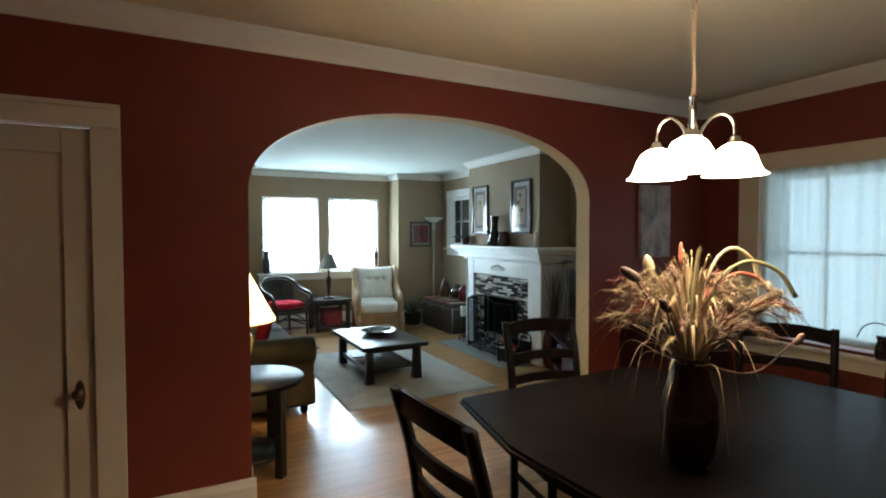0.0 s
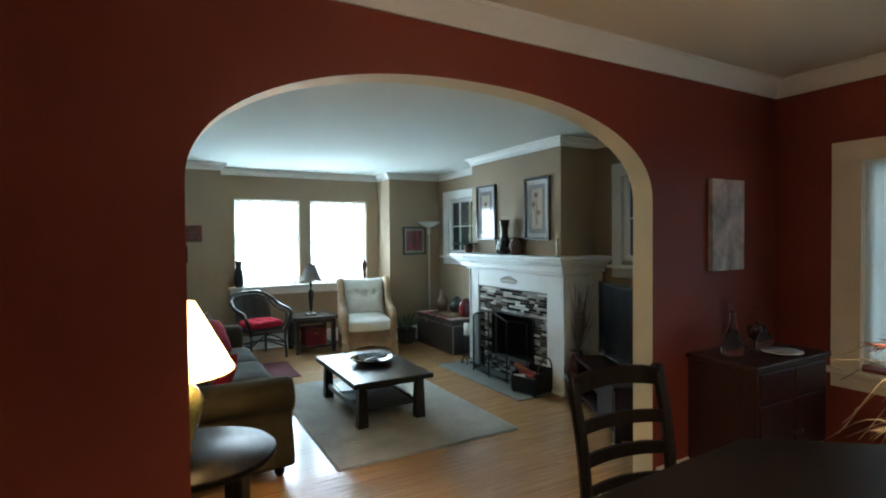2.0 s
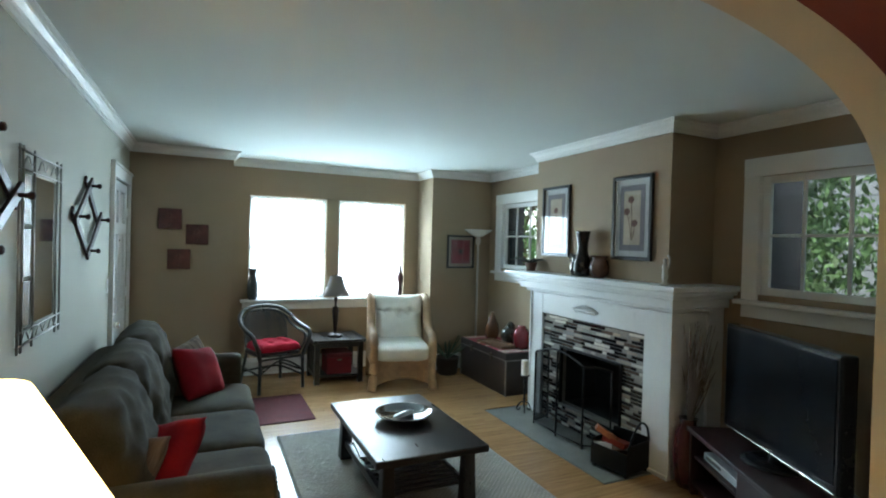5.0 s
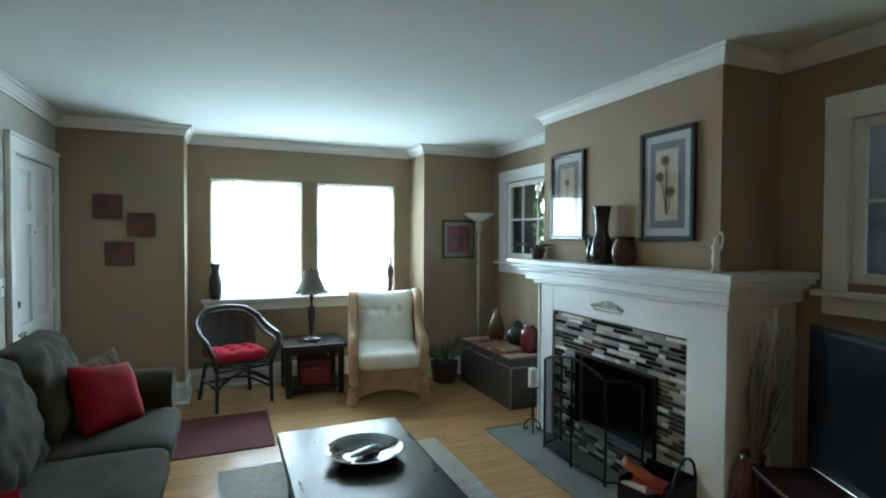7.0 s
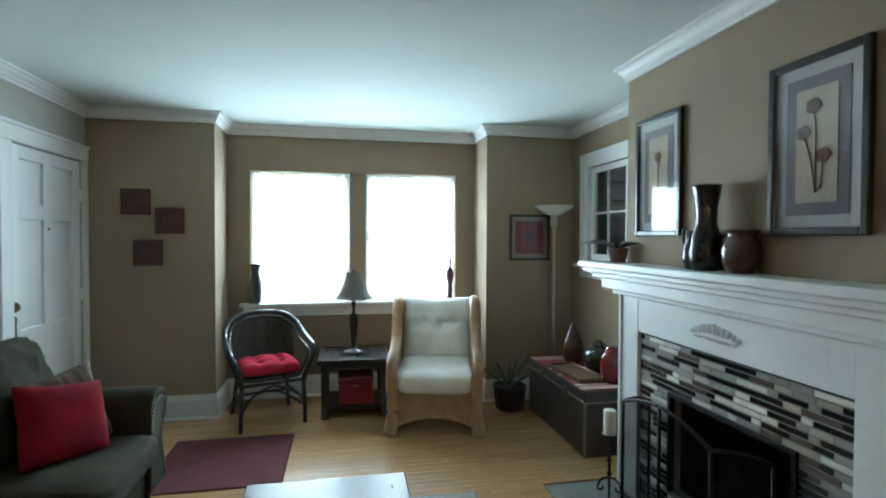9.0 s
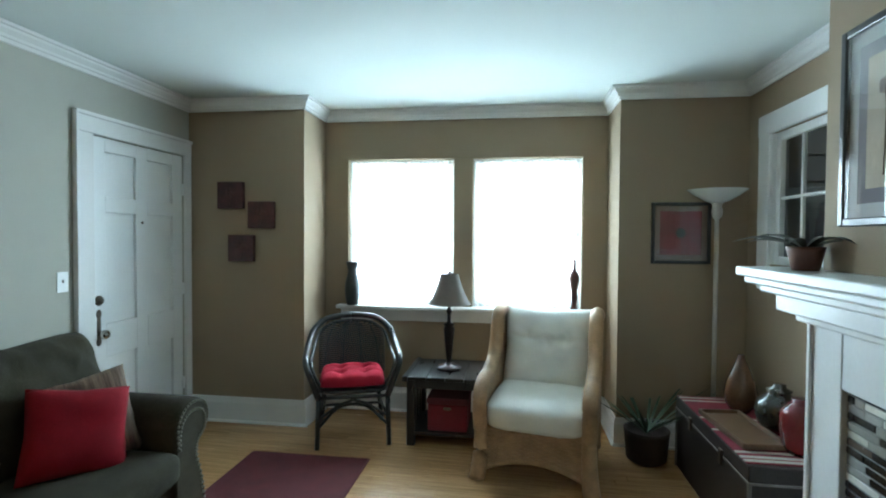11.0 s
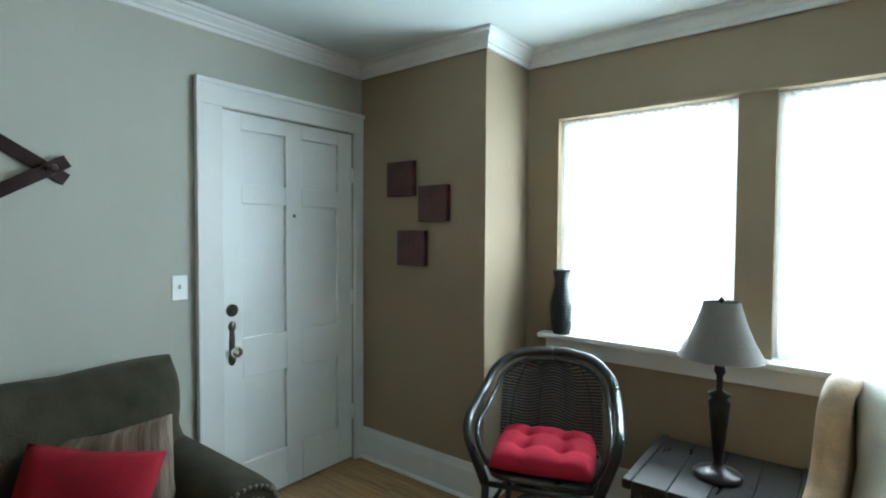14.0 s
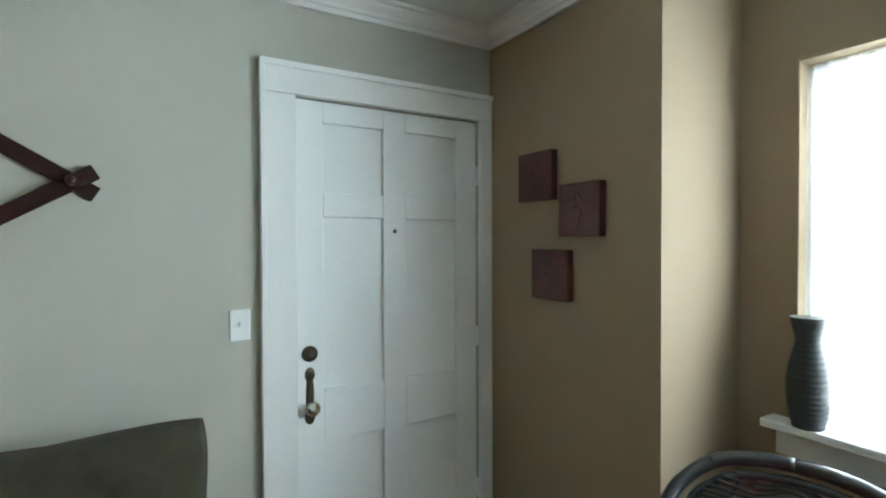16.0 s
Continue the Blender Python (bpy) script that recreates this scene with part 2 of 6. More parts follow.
def boxes(name, material, parent, spans, bevel=0.004, label=""):
    for a, b in spans:
        bm = bmesh.new()
        box(bm, a, b, bevel)
        part(name, bm, material, parent, label)


def rods(name, material, parent, spans, n=12, label=""):
    for p, q, r1, r2 in spans:
        bm = bmesh.new()
        rod(bm, p, q, r1, r2, n)
        part(name, bm, material, parent, label)


def turned(name, material, parent, profile, at=(0, 0, 0), n=28, label="", flute=0.0, caps=True):
    bm = bmesh.new()
    lathe(bm, profile, at, n, flute, caps)
    return part(name, bm, material, parent, label)


def thing(name, label, category, m=None, group="", kind=""):
    ob = new(name)
    ob.empty_display_size = 0.1
    if m is not None:
        ob.matrix_world = m
    return tagged(ob, label, category, group, kind)


def solid(name, bm, material, label, category="", kind="", group=""):
    """A top-level thing of one mesh."""
    ob = new(name, mesh_of(name, bm, *(material if isinstance(material, tuple) else (material,))))
    return tagged(ob, label, category, group, kind)


# ---- structure ----
YA, YB = 3.402, 3.54          # the arch wall's two faces
XL, XR = 0.26, 4.35           # living room side walls
YP, YW = 8.474, 8.93          # piers and the window wall of the bay
BL, BR = 1.207, 3.51          # sides of the bay
HC, HD = 2.50, 2.575          # ceilings
DX0, DX1, DY0 = -1.6, 4.22, -1.4


def wall(name, spans, material, label):
    bm = bmesh.new()
    for a, b in spans:
        box(bm, a, b)
    return solid(name, bm, material, label, "wall", "structure")


# the arch wall: outline with the door opening and the arch, red on one side, tan on the other, cream inside the arch
def arch_wall():
    bm = bmesh.new()
    cx, half, z0, rise = 1.77, 1.191, 1.735, 0.506
    arc = []
    for i in range(49):
        t = math.pi * (1 - i / 48)
        c, s = math.cos(t), math.sin(t)
        arc.append((cx + half * math.copysign(abs(c) ** (2 / 2.2), c), z0 + rise * abs(s) ** (2 / 2.2)))
    top = HD + 0.1
    def col(x0, x1, zl0, zl1):
        """One upright strip of wall over the line zl0 to zl1, with both faces."""
        for y, k in ((YA, 0), (YB, 1)):
            f = bm.faces.new([bm.verts.new(q) for q in ((x0, y, zl0), (x1, y, zl1), (x1, y, top), (x0, y, top))])
            f.material_index = k
    def under(x0, z0_, x1, z1, k):
        f = bm.faces.new([bm.verts.new(q) for q in ((x0, YA, z0_), (x1, YA, z1), (x1, YB, z1), (x0, YB, z0_))])
        f.material_index = k
        f.smooth = k == 2
    col(DX0 - 0.1, -0.97, 0, 0)
    under(-0.97, 0, -0.97, 2.0, 0)
    col(-0.97, -0.11, 2.0, 2.0)
    under(-0.97, 2.0, -0.11, 2.0, 0)
    under(-0.11, 0, -0.11, 2.0, 0)
    col(-0.11, cx - half, 0, 0)
    under(cx - half, 0, cx - half, z0, 2)
    for (x0, za), (x1, zb) in zip(arc, arc[1:]):
        col(x0, x1, za, zb)
        under(x0, za, x1, zb, 2)
    under(cx + half, z0, cx + half, 0, 2)
    col(cx + half, XR + 0.15, 0, 0)
    inner = list({v for f in bm.faces if f.material_index == 2 for v in f.verts})
    bmesh.ops.remove_doubles(bm, verts=inner, dist=0.0005)
    me = bpy.data.meshes.new("wall_arch")
    bm.to_mesh(me)
    bm.free()
    for m in (RED, TAN, ARCHP):
        me.materials.append(m)
    tagged(new("wall_arch", me), "brick-red plastered wall with a wide cream-edged archway", "wall", kind="structure")


arch_wall()
wall("wall_west", [((XL - 0.15, YB, 0), (XL, 7.537, 2.6)), ((XL - 0.15, 7.537, 2.06), (XL, 8.40, 2.6)), ((XL - 0.15, 8.40, 0), (XL, 9.1, 2.6)),
                   ((XL - 0.15, 7.537, 0), (XL - 0.09, 8.40, 2.06))], PALE, "pale greenish-beige painted wall beside the front door")
wall("wall_pier_west", [((XL, YP, 0), (BL, 9.1, 2.6))], TAN, "tan painted wall pier beside the window bay")
wall("wall_pier_east", [((BR, YP, 0), (XR + 0.15, 9.1, 2.6))], TAN, "tan painted wall pier beside the window bay")
WX0, WM0, WM1, WX1, WZ0, WZ1 = 1.405, 2.298, 2.451, 3.323, 0.875, 2.093
wall("wall_north", [((BL, YW, 0), (BR, 9.1, WZ0)), ((BL, YW, WZ1), (BR, 9.1, 2.6)), ((BL, YW, WZ0), (WX0, 9.1, WZ1)),
                    ((WX1, YW, WZ0), (BR, 9.1, WZ1)), ((WM0, YW, WZ0), (WM1, 9.04, WZ1))], TAN, "tan painted wall with a wide double window")
NW, FW = (4.07, 4.85), (7.33, 8.16)
wall("wall_east", [((XR, YB, 0), (XR + 0.15, 9.1, 1.30)), ((XR, YB, 2.10), (XR + 0.15, 9.1, 2.6)), ((XR, YB, 1.30), (XR + 0.15, NW[0], 2.10)),
                   ((XR, NW[1], 1.30), (XR + 0.15, FW[0], 2.10)), ((XR, FW[1], 1.30), (XR + 0.15, 9.1, 2.10))], TAN, "tan painted wall with two small windows beside the chimney")
DW = (2.02, 2.90)
wall("wall_dining_east", [((DX1, DY0, 0), (DX1 + 0.13, YA, 0.72)), ((DX1, DY0, 1.98), (DX1 + 0.13, YA, 2.7)), ((DX1, DY0, 0.72), (DX1 + 0.13, DW[0], 1.98)),
                          ((DX1, DW[1], 0.72), (DX1 + 0.13, YA, 1.98))], RED, "brick-red dining room wall with a curtained window")
wall("wall_dining_south", [((DX0 - 0.1, DY0 - 0.1, 0), (DX1 + 0.13, DY0, 2.7))], RED, "brick-red dining room wall")
wall("wall_dining_west", [((DX0 - 0.1, DY0, 0), (DX0, YA, 2.7))], RED, "brick-red dining room wall")
bm = bmesh.new()
box(bm, (XL - 0.1, YB - 0.03, HC), (XR + 0.1, 9.1, HC + 0.1))
solid("ceiling", bm, CEIL, "smooth white plaster ceiling of the living room", "ceiling", "structure")
bm = bmesh.new()
box(bm, (DX0, DY0, HD), (DX1, YA, HD + 0.1))
solid("ceiling_dining", bm, DCEIL, "cream plaster ceiling of the dining room", "ceiling", "structure")
bm = bmesh.new()
box(bm, (DX0 - 0.1, DY0 - 0.1, -0.1), (XR + 0.15, 9.1, -0.006))
floor = solid("floor", bm, GAP, "honey oak strip floor with a glossy finish", "floor", "structure")
bm = bmesh.new()
box(bm, (-60, -60, -0.7), (70, 70, -0.6))
solid("ground", bm, mat("grass_ground", (0.07, 0.10, 0.035), 0.9, vary=0.4, scale=2), "grassy ground outside the house", "ground", "structure")

# crown mouldings and baseboards
CROWN = [(0, -0.09), (0.016, -0.09), (0.016, -0.07), (0.024, -0.066), (0.026, -0.052), (0.046, -0.030), (0.048, -0.018), (0.066, -0.016), (0.066, 0.0), (0, 0.0)]
DCROWN = [(0, -0.11), (0.015, -0.11), (0.03, -0.08), (0.075, -0.025), (0.085, -0.02), (0.085, 0.0), (0, 0.0)]
BASE = [(0, 0.0), (0.018, 0.0), (0.018, 0.15), (0.012, 0.17), (0.008, 0.195), (0, 0.195)]
SHOE = [(0.018, 0.0), (0.032, 0.0), (0.028, 0.012), (0.018, 0.018)]
E_, W_, N_, S_ = (-1, 0, 0), (1, 0, 0), (0, -1, 0), (0, 1, 0)
CHX, CH0, CH1 = 3.90, 5.20, 6.79
living = [((XL, YB), (XL, YP), W_, 0, 0), ((XL, YP), (BL, YP), N_, 0, 1), ((BL, YP), (BL, YW), W_, 1, 0), ((BL, YW), (BR, YW), N_, 0, 0), ((BR, YW), (BR, YP), E_, 0, 1),
          ((BR, YP), (XR, YP), N_, 1, 0), ((XR, YP), (XR, CH1), E_, 0, 0), ((XR, CH1), (CHX, CH1), S_, 0, 1), ((CHX, CH1), (CHX, CH0), E_, 1, 1),
          ((CHX, CH0), (XR, CH0), N_, 1, 0), ((XR, CH0), (XR, YB), E_, 0, 0), ((XR, YB), (XL, YB), S_, 0, 0)]
crown = thing("trim_crown", "white painted stepped crown moulding", "moulding", kind="structure")
for p, q, w, k0, k1 in living:
    bm = bmesh.new()
    sweep(bm, CROWN, (*p, HC), (*q, HC), w, k0, k1)
    part("moulding", bm, WHITE, crown)
dcrown = thing("trim_crown_dining", "white painted coved crown moulding", "moulding", kind="structure")
for p, q, w in [((DX0, YA), (DX1, YA), N_), ((DX1, YA), (DX1, DY0), E_), ((DX0, DY0), (DX1, DY0), S_), ((DX0, YA), (DX0, DY0), W_)]:
    bm = bmesh.new()
    sweep(bm, DCROWN, (*p, HD), (*q, HD), w)
    part("moulding", bm, WHITE, dcrown)
OUTER = ((BL, YP), (BR, YP))
base = thing("baseboard", "tall white painted baseboard with a shoe moulding", "baseboard", kind="structure")
for p, q, w in [((XL, YB), (XL, 7.40), W_), ((XL, YP), (BL, YP), N_), ((BL, YP), (BL, YW), W_), ((BL, YW), (BR, YW), N_), ((BR, YW), (BR, YP), E_),
                ((BR, YP), (XR, YP), N_), ((XR, YP), (XR, CH1), E_), ((XR, 5.12), (XR, YB), E_), ((XR, YB), (2.99, YB), S_), ((0.60, YB), (XL, YB), S_),
                ((0.015, YA), (0.60, YA), N_), ((2.99, YA), (DX1, YA), N_), ((DX1, YA), (DX1, DY0), E_), ((DX0, DY0), (DX1, DY0), S_), ((DX0, YA), (DX0, DY0), W_)]:
    for prof in (BASE, SHOE):
        bm = bmesh.new()
        sweep(bm, prof, (*p, 0), (*q, 0), w, p in OUTER, q in OUTER)
        part("board", bm, WHITE, base)


# ---- doors ----
def panel_door(name, m, w, h, material, rows, label, group=""):
    """A door leaf in its own x (width), z (height), facing -y, with sunk panels."""
    d = thing(name, label, "door", m, kind="structure")
    st, t = 0.11, 0.035
    cols = [(st, w / 2 - 0.052), (w / 2 + 0.052, w - st)]
    zs = [0.0] + [z for r in rows for z in r] + [h]
    boxes("stile", material, d, [((0, 0, 0), (st, t, h)), ((w / 2 - 0.052, 0.001, 0), (w / 2 + 0.052, t, h)), ((w - st, 0, 0), (w, t, h))], 0.003)
    for i in range(0, len(zs), 2):
        for c0, c1 in cols:
            boxes("rail", material, d, [((c0, 0.0005, zs[i]), (c1, t, zs[i + 1]))], 0.003)
    for c0, c1 in cols:
        for a, b in rows:
            boxes("panel", material, d, [((c0 - 0.004, 0.021, a - 0.004), (c1 + 0.004, t - 0.004, b + 0.004))], 0.002)
    return d


front = panel_door("door_1", pose(XL - 0.006, 7.541, 0.012, 0, 0, 90), 0.855, 2.044, DOORW,
                   [(0.22, 0.67), (0.88, 1.58), (1.68, 1.96)], "closed white six-panel front door with brass hardware")
# front door hardware, in the leaf's own place (x along the width from the latch side)
def lay(name, material, parent, profile, m, n=20, label="", flute=0.0):
    """A turned part set at the pose m."""
    bm = bmesh.new()
    lathe(bm, profile, (0, 0, 0), n, flute)
    bm.transform(m)
    return part(name, bm, material, parent, label)


out = pose(0.05, 0, 1.034, 90)
lay("deadbolt", BRASS, front, [(0.032, 0), (0.032, 0.006), (0.026, 0.012), (0.020, 0.014), (0.020, 0.022), (0.0, 0.023)], out, label="round aged brass deadbolt")
bm = bmesh.new()
for z, rx, rz in ((0.865, 0.017, 0.10), (0.95, 0.021, 0.03), (0.78, 0.021, 0.03)):
    puff(bm, pose(0.05, 0.0, z), rx, 0.006, rz, e=1.0, n=10, ez=1.0)
plate = part("escutcheon", bm, BRASS, front, "ornate aged brass lock plate")
lay("door_knob", CHROME, plate, [(0.008, 0), (0.010, 0.02), (0.026, 0.03), (0.030, 0.045), (0.024, 0.06), (0.0, 0.064)],
    pose(0.05, 0, 0.825, 90), n=12, label="faceted bright nickel knob")
lay("peephole", BRASS, front, [(0.009, 0), (0.009, 0.004), (0.0, 0.005)], pose(0.4275, 0, 1.525, 90))
for z in (0.30, 1.03, 1.79):
    boxes("hinge", DOORW, front, [((0.842, -0.010, z - 0.045), (0.868, 0.002, z + 0.045))], 0.003)


def casing(name, plane, m, x0, x1, z0, z1, w, sides, label, thick=0.022):
    """Flat door or window casing on a wall, in m's x and z, facing -y: sides to the openings' edges and a head."""
    c = thing(name, label, "door frame" if z0 < 0.1 else "window frame", m, kind="structure")
    left, right = sides
    boxes("casing", plane, c, [((x0 - left, -thick, z0), (x0, 0, z1)), ((x1, -thick, z0), (x1 + right, 0, z1)),
                               ((x0 - left, -thick - 0.002, z1), (x1 + right, 0, z1 + w))], 0.004)
    boxes("bead", plane, c, [((x0 - left - 0.008, -thick - 0.012, z0), (x0 - left + 0.012, 0, z1 + w)),
                             ((x0 - left - 0.008, -thick - 0.014, z1 + w - 0.012), (x1 + right, 0, z1 + w + 0.012))], 0.004)
    return c


casing("trim_front_door", WHITE, pose(XL, 0, 0, 0, 0, 90), 7.537, 8.402, 0, 2.062, 0.11, (0.127, 0.07), "wide white painted casing around the front door")
pd = panel_door("door_2", pose(-0.965, YA + 0.012, 0.01), 0.85, 1.985, mat("ivory_door_paint", (0.62, 0.58, 0.50), 0.45, vary=0.05, bump=0.08, grain=50),
                [(0.22, 1.87)], "closed ivory painted panel door with a small knob")
bm = bmesh.new()
puff(bm, pose(0.79, 0, 0.74), 0.022, 0.005, 0.07, e=1.0, n=8, ez=1.0)
part("knob_plate", bm, BRASS, pd)
lay("door_knob", BRASS, pd, [(0.009, 0), (0.010, 0.025), (0.024, 0.035), (0.027, 0.05), (0.018, 0.062), (0.0, 0.064)], pose(0.79, 0, 0.755, 90), label="small dark brass knob")
casing("trim_dining_door", mat("ivory_trim_paint", (0.62, 0.58, 0.50), 0.45, vary=0.05, bump=0.08, grain=50), pose(0, YA, 0), -0.97, -0.11, 0, 2.0, 0.10, (0.12, 0.12),
       "ivory painted casing around the dining room door")

# ---- light switch ----
sw = thing("light_switch", "white wall switch plate beside the front door", "light switch", pose(XL, 7.329, 1.184, 0, 0, 90))
boxes("plate", DOORW, sw, [((-0.036, -0.006, -0.058), (0.036, 0, 0.058))], 0.003)
boxes("toggle", WHITE, sw, [((-0.005, -0.018, -0.004), (0.005, -0.005, 0.014))], 0.002)


# ---- windows ----
def curtain(name, x0, x1, z0, z1, folds, deep, material, label, m):
    bm = bmesh.new()
    n = folds * 8
    cols = []
    for i in range(n + 1):
        u = i / n
        y = deep * math.sin(2 * math.pi * folds * u + 1.3 * math.sin(9 * u)) + 0.3 * deep * math.sin(5.3 * folds * u)
        ruffle = 0.006 * math.sin(31 * u * folds / 3)
        cols.append([bm.verts.new((x0 + (x1 - x0) * u, y * (0.55 + 0.45 * (1 - k / 8)), z0 + (z1 + ruffle - z0) * k / 8)) for k in range(9)])
    for a, b in zip(cols, cols[1:]):
        for k in range(8):
            bm.faces.new((a[k], b[k], b[k + 1], a[k + 1])).smooth = True
    ob = solid(name, bm, material, label, "curtain")
    ob.matrix_world = m
    return ob


bay = thing("window_1", "double window of the bay, flooded with daylight", "window", kind="structure")
for a, b in ((WX0, WM0), (WM1, WX1)):
    boxes("window_frame", WHITE, bay, [((a, 9.0, WZ0), (a + 0.045, 9.05, WZ1)), ((b - 0.045, 9.0, WZ0), (b, 9.05, WZ1)),
                                       ((a + 0.045, 9.0, WZ1 - 0.05), (b - 0.045, 9.05, WZ1)), ((a + 0.045, 9.0, WZ0), (b - 0.045, 9.05, WZ0 + 0.06)),
                                       ((a + 0.045, 9.005, 1.46), (b - 0.045, 9.045, 1.50))], 0.004)
    bm = bmesh.new()
    box(bm, (a + 0.04, 9.02, WZ0 + 0.05), (b - 0.04, 9.026, WZ1 - 0.04))
    part("pane", bm, PANE, bay).visible_shadow = False
boxes("casing", TAN, bay, [((WX0 - 0.008, YW - 0.012, WZ0), (WX0 + 0.004, YW, WZ1 + 0.012)), ((WX1 - 0.004, YW - 0.012, WZ0), (WX1 + 0.008, YW, WZ1 + 0.012)),
                           ((WX0, YW - 0.012, WZ1 - 0.002), (WX1, YW, WZ1 + 0.014))], 0.003)
boxes("window_sill", WHITE, bay, [((1.322, YW - 0.085, 0.852), (3.40, 9.0, 0.882))], 0.006)
boxes("apron", WHITE, bay, [((1.345, YW - 0.022, 0.755), (3.38, YW, 0.852))], 0.004)
curtain("sheer_curtain", WX0 + 0.004, WM0 - 0.004, WZ0 + 0.012, WZ1 - 0.02, 16, 0.012, SHEER, "thin white sheer curtain glowing with daylight", pose(0, 8.965, 0))
curtain("sheer_curtain", WM1 + 0.004, WX1 - 0.004, WZ0 + 0.012, WZ1 - 0.02, 16, 0.012, SHEER, "thin white sheer curtain glowing with daylight", pose(0, 8.965, 0))


REVEAL = mat("dark_outer_reveal", (0.04, 0.045, 0.05), 0.8, vary=0.2)


def small_window(name, y0, y1, z0, z1, cols, x, label, trim=WHITE, out=0.20, far=None):
    """A casement in an east wall: casing, sill, apron, sash, muntins, panes."""
    w = thing(name, label, "window", kind="structure")
    far = far or out
    boxes("casing", trim, w, [((x - 0.022, y0 - out, z0 - 0.04), (x, y0, z1)), ((x - 0.022, y1, z0 - 0.04), (x, y1 + far - 0.01, z1)),
                              ((x - 0.026, y0 - out, z1), (x, y1 + far - 0.01, z1 + 0.125))], 0.004)
    boxes("window_sill", trim, w, [((x - 0.07, y0 - out - 0.03, z0 - 0.07), (x + 0.05, y1 + far + 0.02, z0 - 0.04))], 0.006)
    boxes("apron", trim, w, [((x - 0.02, y0 - out, z0 - 0.16), (x, y1 + far - 0.01, z0 - 0.07))], 0.004)
    xs = (x + 0.02, x + 0.055)
    boxes("sash", trim, w, [((xs[0], y0, z0), (xs[1], y0 + 0.05, z1)), ((xs[0], y1 - 0.05, z0), (xs[1], y1, z1)),
                            ((xs[0], y0 + 0.05, z0), (xs[1], y1 - 0.05, z0 + 0.05)), ((xs[0], y0 + 0.05, z1 - 0.05), (xs[1], y1 - 0.05, z1))], 0.004)
    for i in range(1, cols):
        yy = y0 + (y1 - y0) * i / cols
        boxes("muntin", trim, w, [((xs[0] + 0.006, yy - 0.009, z0 + 0.05), (xs[1] - 0.006, yy + 0.009, z1 - 0.05))], 0.003)
    zm = (z0 + z1) / 2
    boxes("muntin", trim, w, [((xs[0] + 0.008, y0 + 0.05, zm - 0.009), (xs[1] - 0.008, y1 - 0.05, zm + 0.009))], 0.003)
    bm = bmesh.new()
    box(bm, (xs[0] + 0.015, y0 + 0.04, z0 + 0.04), (xs[0] + 0.02, y1 - 0.04, z1 - 0.04))
    part("pane", bm, PANE, w).visible_shadow = False
    boxes("jamb", trim, w, [((x, y0 - 0.01, z0), (x + 0.055, y0 + 0.002, z1)), ((x, y1 - 0.002, z0), (x + 0.055, y1 + 0.01, z1))], 0.002)
    boxes("outer_reveal", REVEAL, w, [((x + 0.056, y0 - 0.01, z0), (x + 0.148, y0 + 0.004, z1)), ((x + 0.056, y1 - 0.004, z0), (x + 0.148, y1 + 0.01, z1)),
                                      ((x + 0.056, y0, z1 - 0.004), (x + 0.148, y1, z1 + 0.01))], 0.0)
    return w


small_window("window_2", *NW, 1.30, 2.10, 3, XR, "small white casement window with six panes beside the chimney", far=0.12)
small_window("window_3", *FW, 1.30, 2.10, 3, XR, "small white casement window with six panes beside the chimney", out=0.28, far=0.15)
IVORY = mat("ivory_window_paint", (0.66, 0.60, 0.50), 0.5, vary=0.05, bump=0.08, grain=50)
dwin = small_window("window_4", DW[0], DW[1], 0.74, 1.98, 2, DX1 + 0.004, "tall dining room window in a wide ivory casing", IVORY, 0.17)
curtain("sheer_curtain", DW[0] + 0.01, DW[1] - 0.01, 0.76, 1.99, 9, 0.016, DSHEER, "gathered pale sheer curtain over the dining room window", pose(DX1 + 0.004, 0, 0, 0, 0, 90))
rods("curtain_rod", WHITE, dwin, [((DX1 + 0.004, DW[0], 1.975), (DX1 + 0.004, DW[1], 1.975), 0.008, None)])

# ---- outside ----
GLOWSKY = glow("overcast_sky", (0.93, 0.98, 1.0), 3.2)
bm = bmesh.new()
box(bm, (-3.5, 12.0, -0.6), (8.5, 12.05, 6.5))
solid("backdrop", bm, GLOWSKY, "bright overcast sky beyond the bay window", "sky", "structure")
bm = bmesh.new()
box(bm, (9.0, 3.0, -0.6), (9.2, 7.4, 3.2))
for k in range(19):
    box(bm, (8.97, 3.0, -0.6 + 0.2 * k), (9.0, 7.4, -0.42 + 0.2 * k))
solid("neighbour_house", bm, mat("grey_siding", (0.34, 0.38, 0.40), 0.7, vary=0.1), "neighbouring house wall with pale grey horizontal siding", "house")


